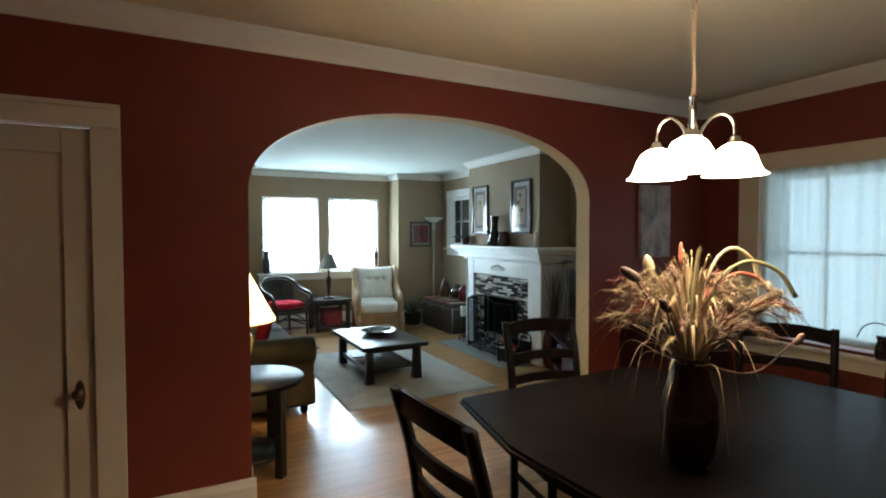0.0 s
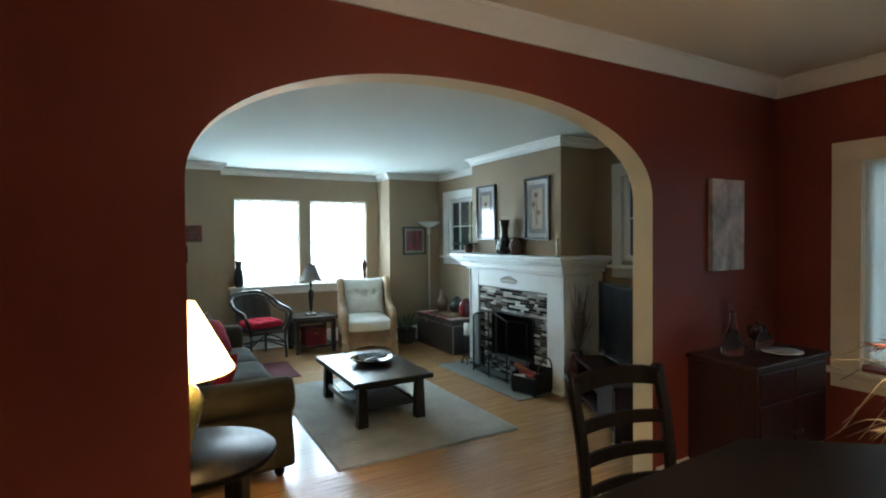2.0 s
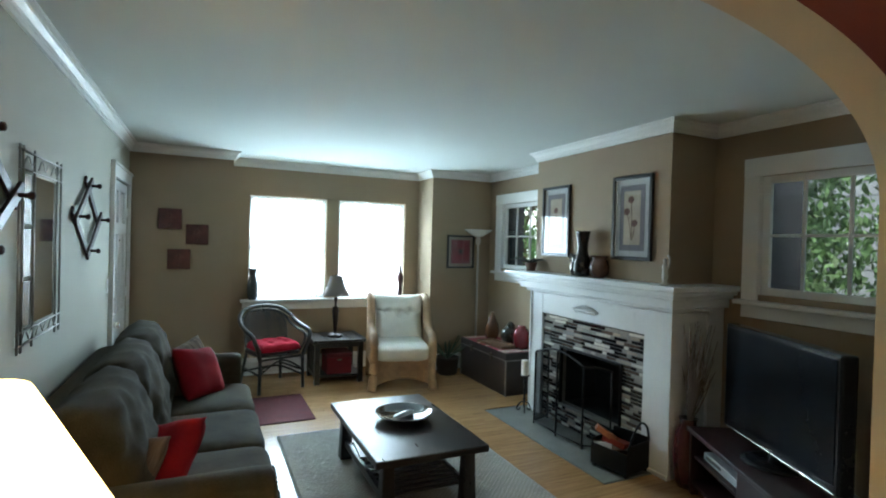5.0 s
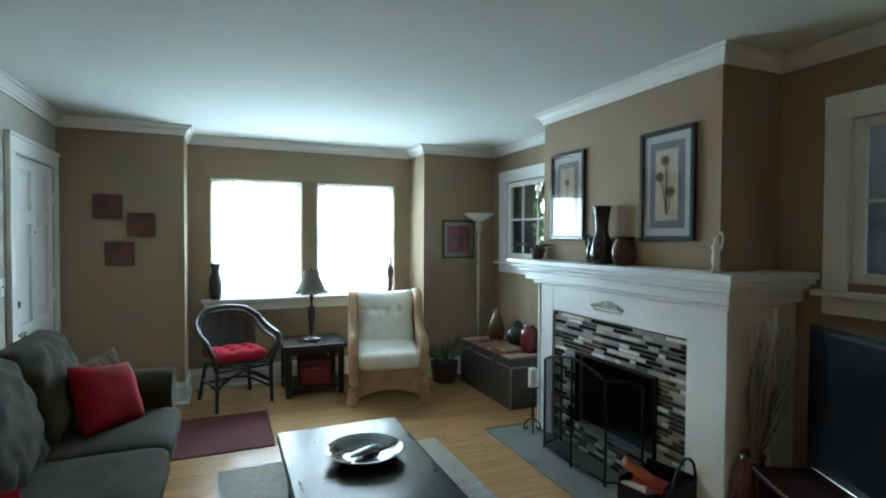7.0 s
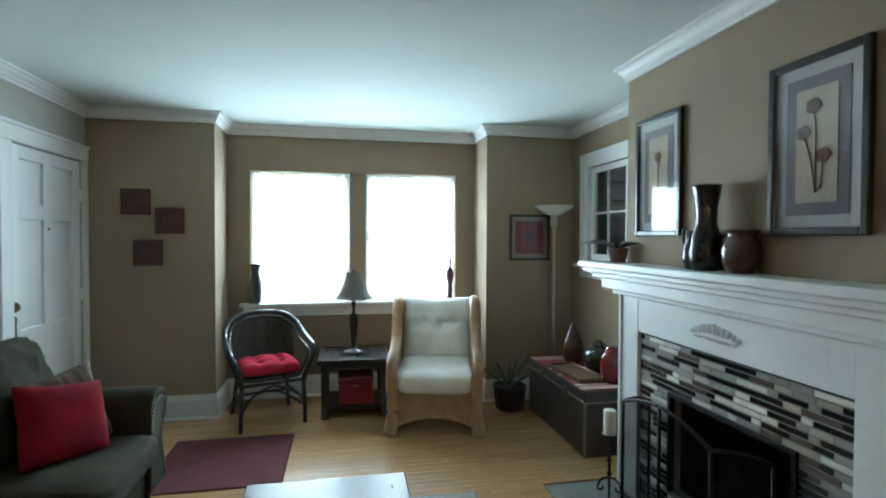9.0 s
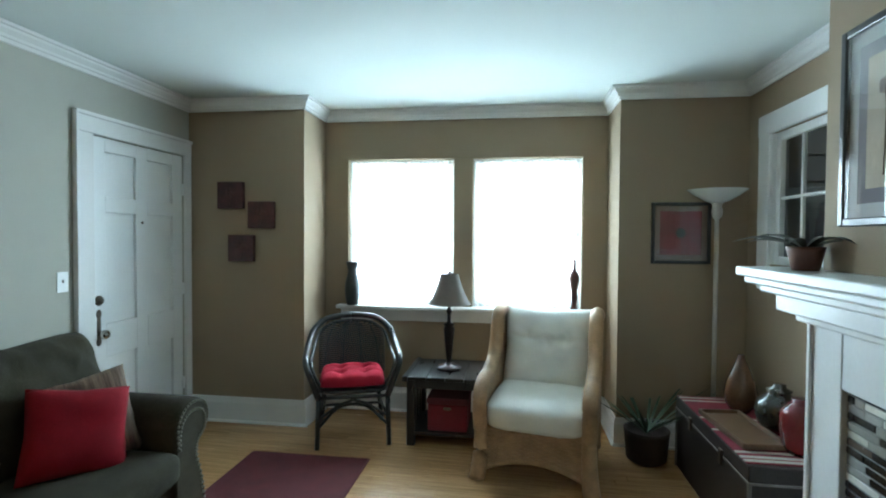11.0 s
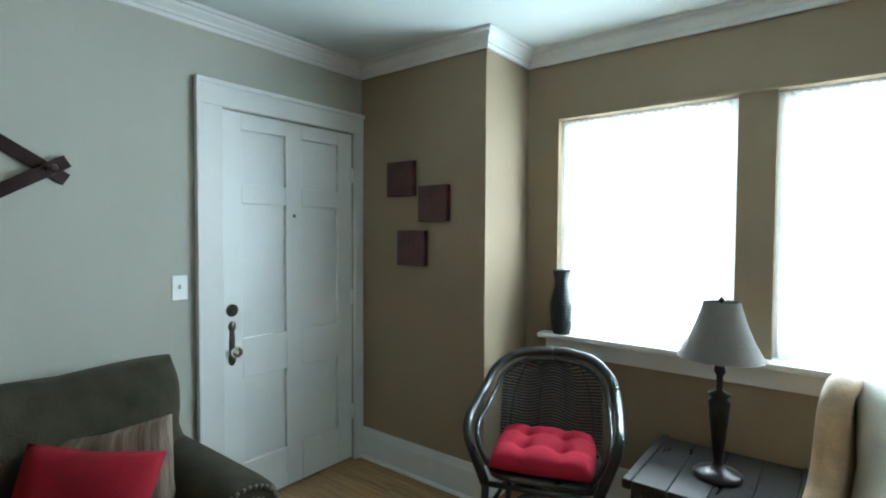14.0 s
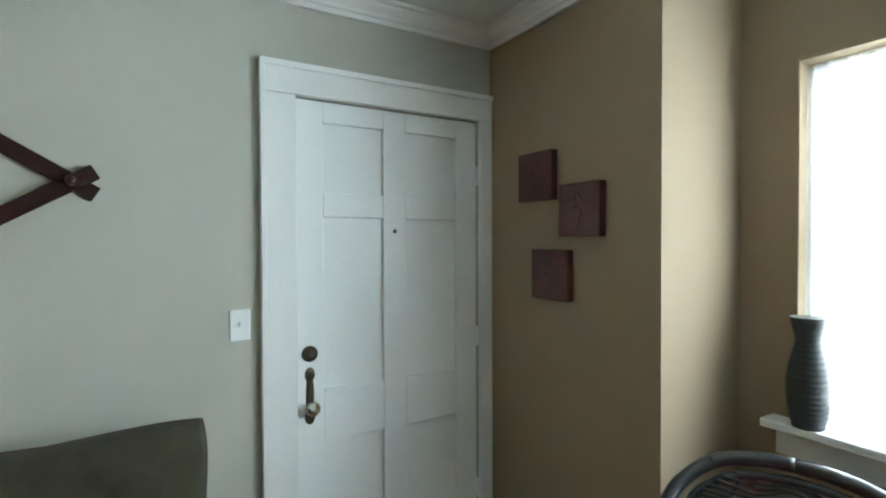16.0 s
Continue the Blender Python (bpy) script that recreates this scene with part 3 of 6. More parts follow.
def tree(name, at, height, spread, seed, label):
    """Trunk, limbs and a crown of many small leaves in uneven clumps."""
    rnd = random.Random(seed)
    t = thing(name, label, "tree", pose(*at))
    bm = bmesh.new()
    tube(bm, [(0, 0, 0), (0.05, 0.02, height * 0.3), (-0.03, 0.06, height * 0.65)], 0.13, 8, 0.05)
    for k in range(7):
        a = k * 0.9
        tube(bm, [(0, 0.02, height * (0.25 + 0.05 * k)), (0.4 * spread * math.cos(a), 0.4 * spread * math.sin(a), height * (0.42 + 0.05 * k)),
                  (0.8 * spread * math.cos(a), 0.8 * spread * math.sin(a), height * (0.5 + 0.05 * k))], 0.04, 6, 0.012)
    part("trunk", bm, mat("bark", (0.11, 0.085, 0.06), 0.9, vary=0.3, bump=0.6, grain=30), t)
    v, f = [], []
    for c in range(150):
        a, h = rnd.uniform(0, 6.28), rnd.uniform(0.05, 1.0)
        r = spread * rnd.uniform(0.2, 1.0) * math.sqrt(max(0.05, 1 - (2 * h - 1) ** 2))
        cen = Vector((r * math.cos(a), r * math.sin(a), height * h))
        for _ in range(75):
            p = cen + Vector((rnd.gauss(0, 0.22), rnd.gauss(0, 0.22), rnd.gauss(0, 0.18)))
            e = Euler((rnd.uniform(0, 6), rnd.uniform(0, 6), rnd.uniform(0, 6))).to_matrix()
            i = len(v)
            v += [p + e @ Vector(q) for q in ((-0.05, 0, 0), (0, 0.025, 0), (0.06, 0, 0.01), (0, -0.025, 0))]
            f.append((i, i + 1, i + 2, i + 3))
    me = bpy.data.meshes.new("crown")
    me.from_pydata(v, [], f)
    me.materials.append(LEAF)
    ob = new("crown", me)
    ob.parent = t


LEAF = mat("tree_leaf", (0.09, 0.19, 0.07), 0.5, vary=0.3, island=0.4, second=(0.14, 0.27, 0.10))
tree("garden_tree", (6.6, 6.2, -0.6), 4.6, 1.1, 3, "leafy green garden tree outside the side windows")
tree("garden_tree", (6.5, 10.9, -0.6), 4.8, 1.5, 5, "leafy green garden tree outside the side windows")
tree("garden_tree", (7.6, 2.6, -0.6), 4.4, 1.0, 8, "leafy green garden tree outside the side windows")

# outer chimney stack and the side of the front porch
bm = bmesh.new()
box(bm, (XR + 0.15, 5.02, -0.6), (5.15, 6.95, 5.0))
solid("outer_chimney", bm, mat("dark_brick_stack", (0.035, 0.036, 0.042), 0.9, vary=0.3, bump=0.5), "dark grey brick chimney stack outside the wall", "chimney", "structure")
bm = bmesh.new()
box(bm, (XR + 0.16, 8.75, -0.6), (5.05, 8.85, 3.2))
for k in range(20):
    box(bm, (XR + 0.16, 8.735, -0.6 + 0.19 * k), (5.06, 8.75, -0.43 + 0.19 * k))
solid("porch_side", bm, mat("dark_porch_boards", (0.06, 0.075, 0.08), 0.7, vary=0.2), "dark boarded side of the front porch", "porch", "structure")

# ---- fireplace ----
bm = bmesh.new()
box(bm, (CHX, CH0, 1.25), (XR, CH1, HC))
solid("wall_chimney", bm, TAN, "tan painted chimney breast above the mantel", "wall", "structure")
TY0, TY1, TZ, OY0, OY1, OZ, OB = 5.363, 6.603, 0.965, 5.584, 6.343, 0.70, 0.19
fp = thing("fireplace", "white painted wooden fireplace surround with mosaic tile and firebox", "fireplace", pose(0, 0, 0))
FX = 3.86
boxes("pilaster", MANT, fp, [((FX, 5.12, 0), (XR, TY0, 1.16)), ((FX, TY1, 0), (XR, 6.785, 1.16))], 0.004)
boxes("frieze", MANT, fp, [((FX + 0.002, TY0, TZ), (XR, TY1, 1.16))], 0.003)
boxes("plinth", MANT, fp, [((FX - 0.008, 6.59, 0), (FX, 6.79, 0.03)), ((FX - 0.012, 5.115, 0), (FX, 5.38, 0.03))], 0.003)
boxes("edge_bead", MANT, fp, [((FX - 0.012, 6.765, 0.03), (FX, 6.787, 1.16)), ((4.20, 5.095, 0), (XR, 5.12, 1.16))], 0.004)
for o, z0, z1 in ((0.03, 1.155, 1.185), (0.07, 1.185, 1.25), (0.105, 1.25, 1.28), (0.14, 1.28, 1.308), (0.16, 1.308, 1.345)):
    boxes("mantel_moulding" if z1 < 1.34 else "mantel_shelf", MANT, fp, [((FX - o, 5.12 - o * 0.9, z0), (XR, 6.785 + o * 1.55, z1))], 0.007)
# carved leaf ornament
for k in range(-5, 6):
    u = k / 5
    bm = bmesh.new()
    puff(bm, pose(FX - 0.001, 6.0 - 0.145 * u, 1.055 + 0.025 * (1 - u * u), 20 * u, 0, 0), 0.014, 0.008, 0.012 + 0.016 * (1 - abs(u)), e=1, n=6, ez=1)
    puff(bm, pose(FX - 0.001, 6.0 - 0.12 * u, 1.036, 40 * u, 0, 0), 0.015, 0.011, 0.008, e=1, n=6, ez=1)
    part("carved_leaf", bm, MANT, fp)
boxes("tile_bed", mat("grey_grout", (0.22, 0.21, 0.20), 0.8, vary=0.15), fp,
      [((3.884, TY0, 0), (3.95, OY0, TZ)), ((3.884, OY1, 0), (3.95, TY1, TZ)), ((3.884, OY0, OZ), (3.95, OY1, TZ)), ((3.884, OY0, 0), (3.95, OY1, OB))], 0.0)
boxes("tile_edge", IRON, fp, [((3.872, TY0 - 0.001, TZ - 0.008), (3.884, TY1 + 0.001, TZ + 0.001))], 0.001)
bm = bmesh.new()
for a, b in (((4.30, OY0, 0), (4.32, OY1, OZ)), ((3.95, OY0 - 0.02, 0), (4.30, OY0, OZ + 0.02)), ((3.95, OY1, 0), (4.30, OY1 + 0.02, OZ + 0.02)),
             ((3.95, OY0, OZ), (4.30, OY1, OZ + 0.02)), ((3.95, OY0, OB - 0.02), (4.30, OY1, OB))):
    box(bm, a, b)
part("firebox", bm, SOOT, fp, "soot-black firebox")
boxes("firebox_frame", IRON, fp, [((3.868, OY0, OZ - 0.02), (3.90, OY1, OZ)), ((3.868, OY0, OB), (3.90, OY0 + 0.02, OZ - 0.02)), ((3.868, OY1 - 0.02, OB), (3.90, OY1, OZ - 0.02))], 0.002)
bm = bmesh.new()
box(bm, (3.42, 5.25, -0.006), (3.87, 6.86, 0.004), 0.001)
solid("hearth", bm, SLATE, "flush grey slate hearth in front of the fireplace", "hearth", "structure")

# mosaic strips
TILES = [mat("mosaic_" + n, c, r, vary=0.12, scale=20, bump=0.05, pieces=0.15, coat=0.3) for n, c, r in
         (("black", (0.012, 0.011, 0.012), 0.15), ("umber", (0.10, 0.07, 0.055), 0.25), ("grey", (0.25, 0.24, 0.22), 0.3),
          ("pearl", (0.62, 0.60, 0.54), 0.25), ("taupe", (0.34, 0.28, 0.23), 0.4))]
rnd = random.Random(4)
cache = {}


def tile_mesh(length, k):
    if (length, k) not in cache:
        bm = bmesh.new()
        box(bm, (0, 0, 0), (0.006, length, 0.0215), 0.0015, seg=1)
        cache[length, k] = mesh_of("tile", bm, TILES[k])
    return cache[length, k]


rows = 34
for r in range(rows):
    z = 0.004 + r * (TZ - 0.012) / rows
    spans = [(TY0 + 0.003, TY1 - 0.003)] if z > OZ or z + 0.024 < OB else [(TY0 + 0.003, OY0 - 0.002), (OY1 + 0.002, TY1 - 0.003)]
    for a, b in spans:
        y = a
        while y < b - 0.012:
            ln = min(rnd.choice((0.05, 0.08, 0.10, 0.13, 0.16)), b - y)
            if b - y - ln < 0.03:
                ln = b - y
            ln = round(ln, 3)
            ob = new("tile", tile_mesh(round(ln - 0.0025, 4), rnd.choice((0, 0, 0, 1, 2, 2, 3, 3, 4))))
            ob.parent, ob.location = fp, (3.876 + rnd.uniform(0, 0.002), y, z)
            y += ln

# fireplace screen: three folding panels
scr = thing("fireplace_screen", "black iron folding fireplace screen with four mesh panels", "fireplace screen")
MESH = sheer("black_wire_mesh", (0.01, 0.01, 0.01), 0.55)
posts = [Vector(p) for p in ((3.845, 6.46, 0), (3.655, 6.40, 0), (3.64, 6.07, 0), (3.665, 5.77, 0), (3.85, 5.66, 0))]
tops = [0.62, 0.645, 0.725, 0.645, 0.62]
for k in range(4):
    a, b = posts[k], posts[k + 1]
    ha, hb = tops[k], tops[k + 1]
    bm = bmesh.new()
    top = [a + (b - a) * (i / 10) + Vector((0, 0, ha + (hb - ha) * i / 10 + 0.016 * math.sin(math.pi * i / 10))) for i in range(11)]
    tube(bm, [a + Vector((0, 0, 0.004)), a + Vector((0, 0, ha))], 0.008, 8)
    tube(bm, [b + Vector((0, 0, 0.004)), b + Vector((0, 0, hb))], 0.008, 8)
    tube(bm, top, 0.009, 8, steps=2)
    tube(bm, [a + Vector((0, 0, 0.03)), b + Vector((0, 0, 0.03))], 0.007, 8)
    pf = part("panel_frame", bm, IRON, scr)
    bm = bmesh.new()
    lo = [bm.verts.new(a + (b - a) * (i / 10) + Vector((0, 0, 0.03))) for i in range(11)]
    hi = [bm.verts.new(p) for p in top]
    for i in range(10):
        bm.faces.new((lo[i], lo[i + 1], hi[i + 1], hi[i]))
    part("mesh", bm, MESH, pf, "fine black wire mesh")

# ---- living room furniture ----
bm = bmesh.new()
puff(bm, Matrix.Identity(4), 0.005, 0.008, 0.008, e=1, n=4, ez=1)
NAILHEAD = mesh_of("nailhead", bm, NAIL)


# sofa: x out from the wall, y along it
def sofa():
    s = thing("sofa", "olive green chenille sofa with rolled arms and nailhead trim", "sofa", pose(0.30, 4.70, 0))
    L = 2.49
    boxes("base", OLIVE, s, [((0.05, 0.06, 0.08), (0.90, L - 0.06, 0.31))], 0.03)
    bm = bmesh.new()
    puff(bm, pose(0.13, L / 2, 0.47, 0, -8), 0.12, L / 2 - 0.10, 0.36, e=0.25, n=20, ez=0.35)
    part("back", bm, OLIVE, s)
    for y0 in (0.0, L):
        sg = 1 if y0 == 0 else -1
        # rolled arm: a scroll outline drawn along x
        outline = [(0.01, 0.10), (0.03, 0.22), (0.075, 0.36), (0.065, 0.44), (0.005, 0.485), (-0.025, 0.55), (0.005, 0.62), (0.09, 0.652), (0.18, 0.63), (0.232, 0.56), (0.235, 0.45), (0.24, 0.10)]
        prof = smooth_path([(0, y, z) for y, z in outline], 4)
        bm = bmesh.new()
        xs = [0.04, 0.10, 0.5, 0.86, 0.915, 0.93]
        sh = [0.94, 1.0, 1.0, 1.0, 0.985, 0.93]
        rings = []
        for x, k in zip(xs, sh):
            rings.append([bm.verts.new((x, y0 + sg * (0.13 + (p.y - 0.13) * k), 0.36 + (p.z - 0.36) * k)) for p in prof])
        for a, b in zip(rings, rings[1:]):
            for i in range(len(prof)):
                bm.faces.new((a[i], a[(i + 1) % len(prof)], b[(i + 1) % len(prof)], b[i])).smooth = True
        bm.faces.new(rings[0])
        bm.faces.new(rings[-1][::-1])
        arm = part("arm", bm, OLIVE, s)
        for inset in (0.90, 0.76):
            for p in smooth_path([(0.932, y0 + sg * (0.13 + (y - 0.13) * inset), 0.36 + (z - 0.36) * (inset + 0.04)) for y, z in outline[:-1]], 4):
                ob = new("nailhead", NAILHEAD)
                ob.parent, ob.location = arm, p
        part_bm = bmesh.new()
        lathe(part_bm, [(0.02, 0), (0.035, 0.03), (0.03, 0.06), (0.04, 0.085)], (0.86, y0 + sg * 0.14, 0), 14)
        part("foot", part_bm, ESP, s)
        part_bm = bmesh.new()
        lathe(part_bm, [(0.02, 0), (0.035, 0.03), (0.03, 0.06), (0.04, 0.085)], (0.10, y0 + sg * 0.14, 0), 14)
        part("foot", part_bm, ESP, s)
    w = (L - 0.48) / 3
    for k in range(3):
        yc = 0.24 + w * (k + 0.5)
        bm = bmesh.new()
        puff(bm, pose(0.63, yc, 0.375), 0.36, w / 2 + 0.004, 0.085, e=0.22, n=20, lump=0.008, ez=0.45)
        part("seat_cushion", bm, OLIVE, s)
    for k in range(3):
        yc = 0.12 + (L - 0.13) / 3 * (k + 0.5)
        bm = bmesh.new()
        pillow(bm, pose(0.29, yc, 0.665, 0, -16, 2 * (k - 1)) @ pose(0, 0, 0, 0, 0, 90), (L - 0.13) / 3 + 0.05, 0.60, 0.33, n=26, lump=0.03, corner=0.06)
        part("back_cushion", bm, OLIVE, s)


sofa()
STRIPE = mat("striped_tapestry", (0.06, 0.022, 0.02), 0.9, vary=0.6, scale=3, bump=0.4, grain=30, stretch=(14, 1, 0.6), second=(0.17, 0.12, 0.085))


def throw_pillow(m, size, material, label, thick=0.17):
    bm = bmesh.new()
    pillow(bm, pose(0, 0, 0), size, size, thick)
    ob = solid("throw_pillow", bm, material, label, "pillow", group="pillows on the sofa")
    ob.matrix_world = m


throw_pillow(pose(0.93, 6.72, 0.60, -28, 9, 52), 0.39, REDC, "plump red cotton throw pillow leaning on the sofa arm")
throw_pillow(pose(0.86, 6.83, 0.60, -18, -10, 52), 0.41, STRIPE, "striped tapestry pillow behind the red pillow", 0.13)
throw_pillow(pose(0.77, 5.27, 0.545, 44, 16, 135), 0.40, REDC, "red cotton throw pillow tilted against the sofa arm")
throw_pillow(pose(0.63, 5.12, 0.55, 40, 8, 140), 0.38, STRIPE, "striped tapestry pillow behind the tilted red pillow", 0.13)


# coffee table
ct = thing("coffee_table", "black-stained wooden coffee table with a slatted lower shelf", "coffee table", pose(1.815, 5.25, 0))
W, D = 0.705, 1.118
boxes("tabletop", BLACKW, ct, [((0, 0, 0.348), (W, D, 0.39))], 0.008)
boxes("apron", BLACKW, ct, [((0.075, 0.10, 0.315), (0.092, D - 0.10, 0.348)), ((W - 0.092, 0.10, 0.315), (W - 0.075, D - 0.10, 0.348)),
                            ((0.10, 0.075, 0.315), (W - 0.10, 0.092, 0.348)), ((0.10, D - 0.092, 0.315), (W - 0.10, D - 0.075, 0.348))], 0.003)
for x in (0.095, W - 0.095):
    for y in (0.095, D - 0.095):
        bm = bmesh.new()
        for z0, z1, a, b in ((0.0, 0.348, 0.043, 0.033),):
            r = bmesh.ops.create_cone(bm, cap_ends=True, segments=4, radius1=a * 1.414, radius2=b * 1.414, depth=z1 - z0,
                                      matrix=Matrix.Translation((x, y, (z0 + z1) / 2)) @ Matrix.Rotation(math.pi / 4, 4, "Z"))
            bmesh.ops.bevel(bm, geom=bm.edges[:], offset=0.004, segments=2, affect="EDGES")
        part("leg", bm, BLACKW, ct)
boxes("shelf_rail", BLACKW, ct, [((0.08, 0.12, 0.10), (0.11, D - 0.12, 0.145)), ((W - 0.11, 0.12, 0.10), (W - 0.08, D - 0.12, 0.145))], 0.004)
for k in range(15):
    y = 0.13 + k * (D - 0.30) / 14
    boxes("slat", BLACKW, ct, [((0.11, y, 0.118), (W - 0.11, y + 0.036, 0.132))], 0.003)
PAPER = mat("magazine_cover", (0.55, 0.56, 0.55), 0.4, vary=0.3, scale=14)
for k, (a, m) in enumerate(((4, PAPER), (-6, mat("dark_magazine", (0.10, 0.11, 0.13), 0.35, vary=0.4, scale=14)))):
    bm = bmesh.new()
    box(bm, (-0.105, -0.14, 0), (0.105, 0.14, 0.012), 0.002)
    ob = solid("magazine", bm, m, "glossy magazine lying on the coffee table shelf", "magazine", group="magazines on the shelf")
    ob.matrix_world = pose(2.03, 6.02, 0.132 + 0.0122 * k, 0, 0, a)
# bowl
bowl = thing("decorative_bowl", "wide black ceramic bowl on the coffee table", "bowl", pose(2.20, 5.865, 0.39))
CER = mat("black_glazed_ceramic", (0.015, 0.017, 0.018), 0.12, vary=0.3, bump=0.1, coat=0.5)
turned("dish", CER, bowl, [(0.09, 0), (0.10, 0.004), (0.15, 0.018), (0.19, 0.042), (0.198, 0.05), (0.19, 0.05), (0.145, 0.026), (0.09, 0.012), (0.0, 0.011)], n=40)
bm = bmesh.new()
puff(bm, pose(0, 0, 0.03, 0, 0, 28), 0.10, 0.024, 0.014, e=0.8, n=10, ez=0.9)
part("carved_stick", bm, mat("silver_ornament", (0.22, 0.23, 0.23), 0.3, metal=0.6, vary=0.3), bowl, "pale silvery ornament lying in the bowl")

# rugs
def rug(name, a, b, z, material, label, weave=0.0, border=None):
    bm = bmesh.new()
    nx, ny = (75, 110) if weave else (20, 20)
    g = [[bm.verts.new((a[0] + (b[0] - a[0]) * i / nx, a[1] + (b[1] - a[1]) * k / ny,
                        z + (weave * (0.5 + 0.5 * noise.noise(Vector((i * 0.55, k * 1.3, 0)))) if 0 < i < nx and 0 < k < ny else -z + 0.001))) for k in range(ny + 1)] for i in range(nx + 1)]
    for i in range(nx):
        for k in range(ny):
            bm.faces.new((g[i][k], g[i + 1][k], g[i + 1][k + 1], g[i][k + 1]))
    return solid(name, bm, material, label, "rug")


def rug_material():
    m = mat("grey_beige_woven_wool", (0.60, 0.575, 0.51), 0.95, vary=0.25, scale=5, bump=0.8, grain=130, sheen=0.2)
    n, l = m.node_tree.nodes, m.node_tree.links
    b = n["Principled BSDF"]
    old = b.inputs["Base Color"].links[0].from_socket
    co, br = n.new("ShaderNodeTexCoord"), n.new("ShaderNodeTexBrick")
    br.inputs["Scale"].default_value = 14
    br.inputs["Color1"].default_value, br.inputs["Color2"].default_value = (1, 1, 1, 1), (0.62, 0.62, 0.60, 1)
    br.inputs["Mortar"].default_value = (0.22, 0.22, 0.21, 1)
    br.inputs["Mortar Size"].default_value = 0.10
    l.new(co.outputs["Object"], br.inputs["Vector"])
    mx = n.new("ShaderNodeMix")
    mx.data_type, mx.blend_type = "RGBA", "MULTIPLY"
    mx.inputs["Factor"].default_value = 0.8
    l.new(old, mx.inputs["A"])
    l.new(br.outputs["Color"], mx.inputs["B"])
    l.new(mx.outputs["Result"], b.inputs["Base Color"])
    return m


rug("area_rug", (1.50, 4.68), (3.0, 6.875), 0.007, rug_material(), "grey-beige woven wool area rug under the coffee table", 0.005)
rug("door_mat", (1.06, 7.165), (1.875, 7.975), 0.007, mat("burgundy_mat", (0.085, 0.012, 0.015), 0.95, vary=0.3, scale=10, bump=0.8, grain=160), "burgundy red mat on the wooden floor", 0.0015)


# dark rattan armchair, front towards -y
def rattan_chair():
    c = thing("rattan_chair", "dark painted rattan armchair with a woven back", "chair", pose(1.63, 8.36, 0, 0, 0, 19.5))
    for x in (-1, 1):
        for pts in ([(x * 0.245, -0.225, 0.0), (x * 0.235, -0.215, 0.36)], [(x * 0.235, 0.27, 0.0), (x * 0.19, 0.20, 0.40)]):
            bm = bmesh.new()
            tube(bm, pts, 0.017, 10)
            part("leg", bm, DWICK, c)
        bm = bmesh.new()
        tube(bm, [(x * 0.235, -0.215, 0.34), (x * 0.275, -0.235, 0.46), (x * 0.31, -0.235, 0.555), (x * 0.322, -0.19, 0.61), (x * 0.322, -0.07, 0.635), (x * 0.312, 0.08, 0.675), (x * 0.285, 0.19, 0.745), (x * 0.20, 0.262, 0.812), (x * 0.09, 0.292, 0.834), (0, 0.298, 0.838)], 0.022, 10)
        part("arm", bm, DWICK, c)
        bm = bmesh.new()
        tube(bm, [(x * 0.21, -0.20, 0.40), (x * 0.265, -0.20, 0.50), (x * 0.29, -0.15, 0.575), (x * 0.285, 0.0, 0.605), (x * 0.272, 0.13, 0.65), (x * 0.24, 0.21, 0.725), (x * 0.14, 0.262, 0.785), (0, 0.28, 0.80)], 0.013, 8)
        part("arm_wrap", bm, DWICK, c)
    for k in range(26):
        bm = bmesh.new()
        z = 0.42 + k * 0.0145
        half = 0.245 if z < 0.66 else 0.245 * math.sqrt(max(0.1, 1 - ((z - 0.66) / 0.155) ** 2))
        pts = [(half * u, 0.215 + 0.075 * (z - 0.42) / 0.4 - 0.085 * (half * u / 0.245) ** 2, z + 0.014 * math.cos(u * 6.3)) for u in (-1, -0.75, -0.5, -0.25, 0, 0.25, 0.5, 0.75, 1)]
        tube(bm, pts, 0.0062, 5, steps=2)
        part("woven_strand", bm, DWICK, c)
    bm = bmesh.new()
    for u in (-0.95, -0.32, 0.32, 0.95):
        tube(bm, [(0.22 * u, 0.215 - 0.07 * u * u, 0.38), (0.20 * u, 0.263 - 0.05 * u * u, 0.62), (0.13 * u, 0.292 - 0.02 * u * u, 0.80)], 0.006, 6)
    part("back_stays", bm, DWICK, c)
    bm = bmesh.new()
    puff(bm, pose(0, 0.0, 0.38), 0.245, 0.225, 0.022, e=0.4, n=14, ez=0.5)
    tube(bm, [(-0.25, -0.215, 0.345), (0.25, -0.215, 0.345)], 0.013, 8)
    part("seat", bm, DWICK, c)
    bm = bmesh.new()
    for x in (-1, 1):
        tube(bm, [(x * 0.24, -0.22, 0.14), (x * 0.12, -0.02, 0.2), (-x * 0.0, 0.05, 0.21), (-x * 0.22, 0.24, 0.15)], 0.011, 8)
        tube(bm, [(x * 0.24, -0.22, 0.20), (x * 0.10, -0.215, 0.29), (0, -0.215, 0.325)], 0.010, 8)
        tube(bm, [(x * 0.24, -0.22, 0.19), (x * 0.215, 0.22, 0.19)], 0.011, 8)
    part("stretcher", bm, DWICK, c)


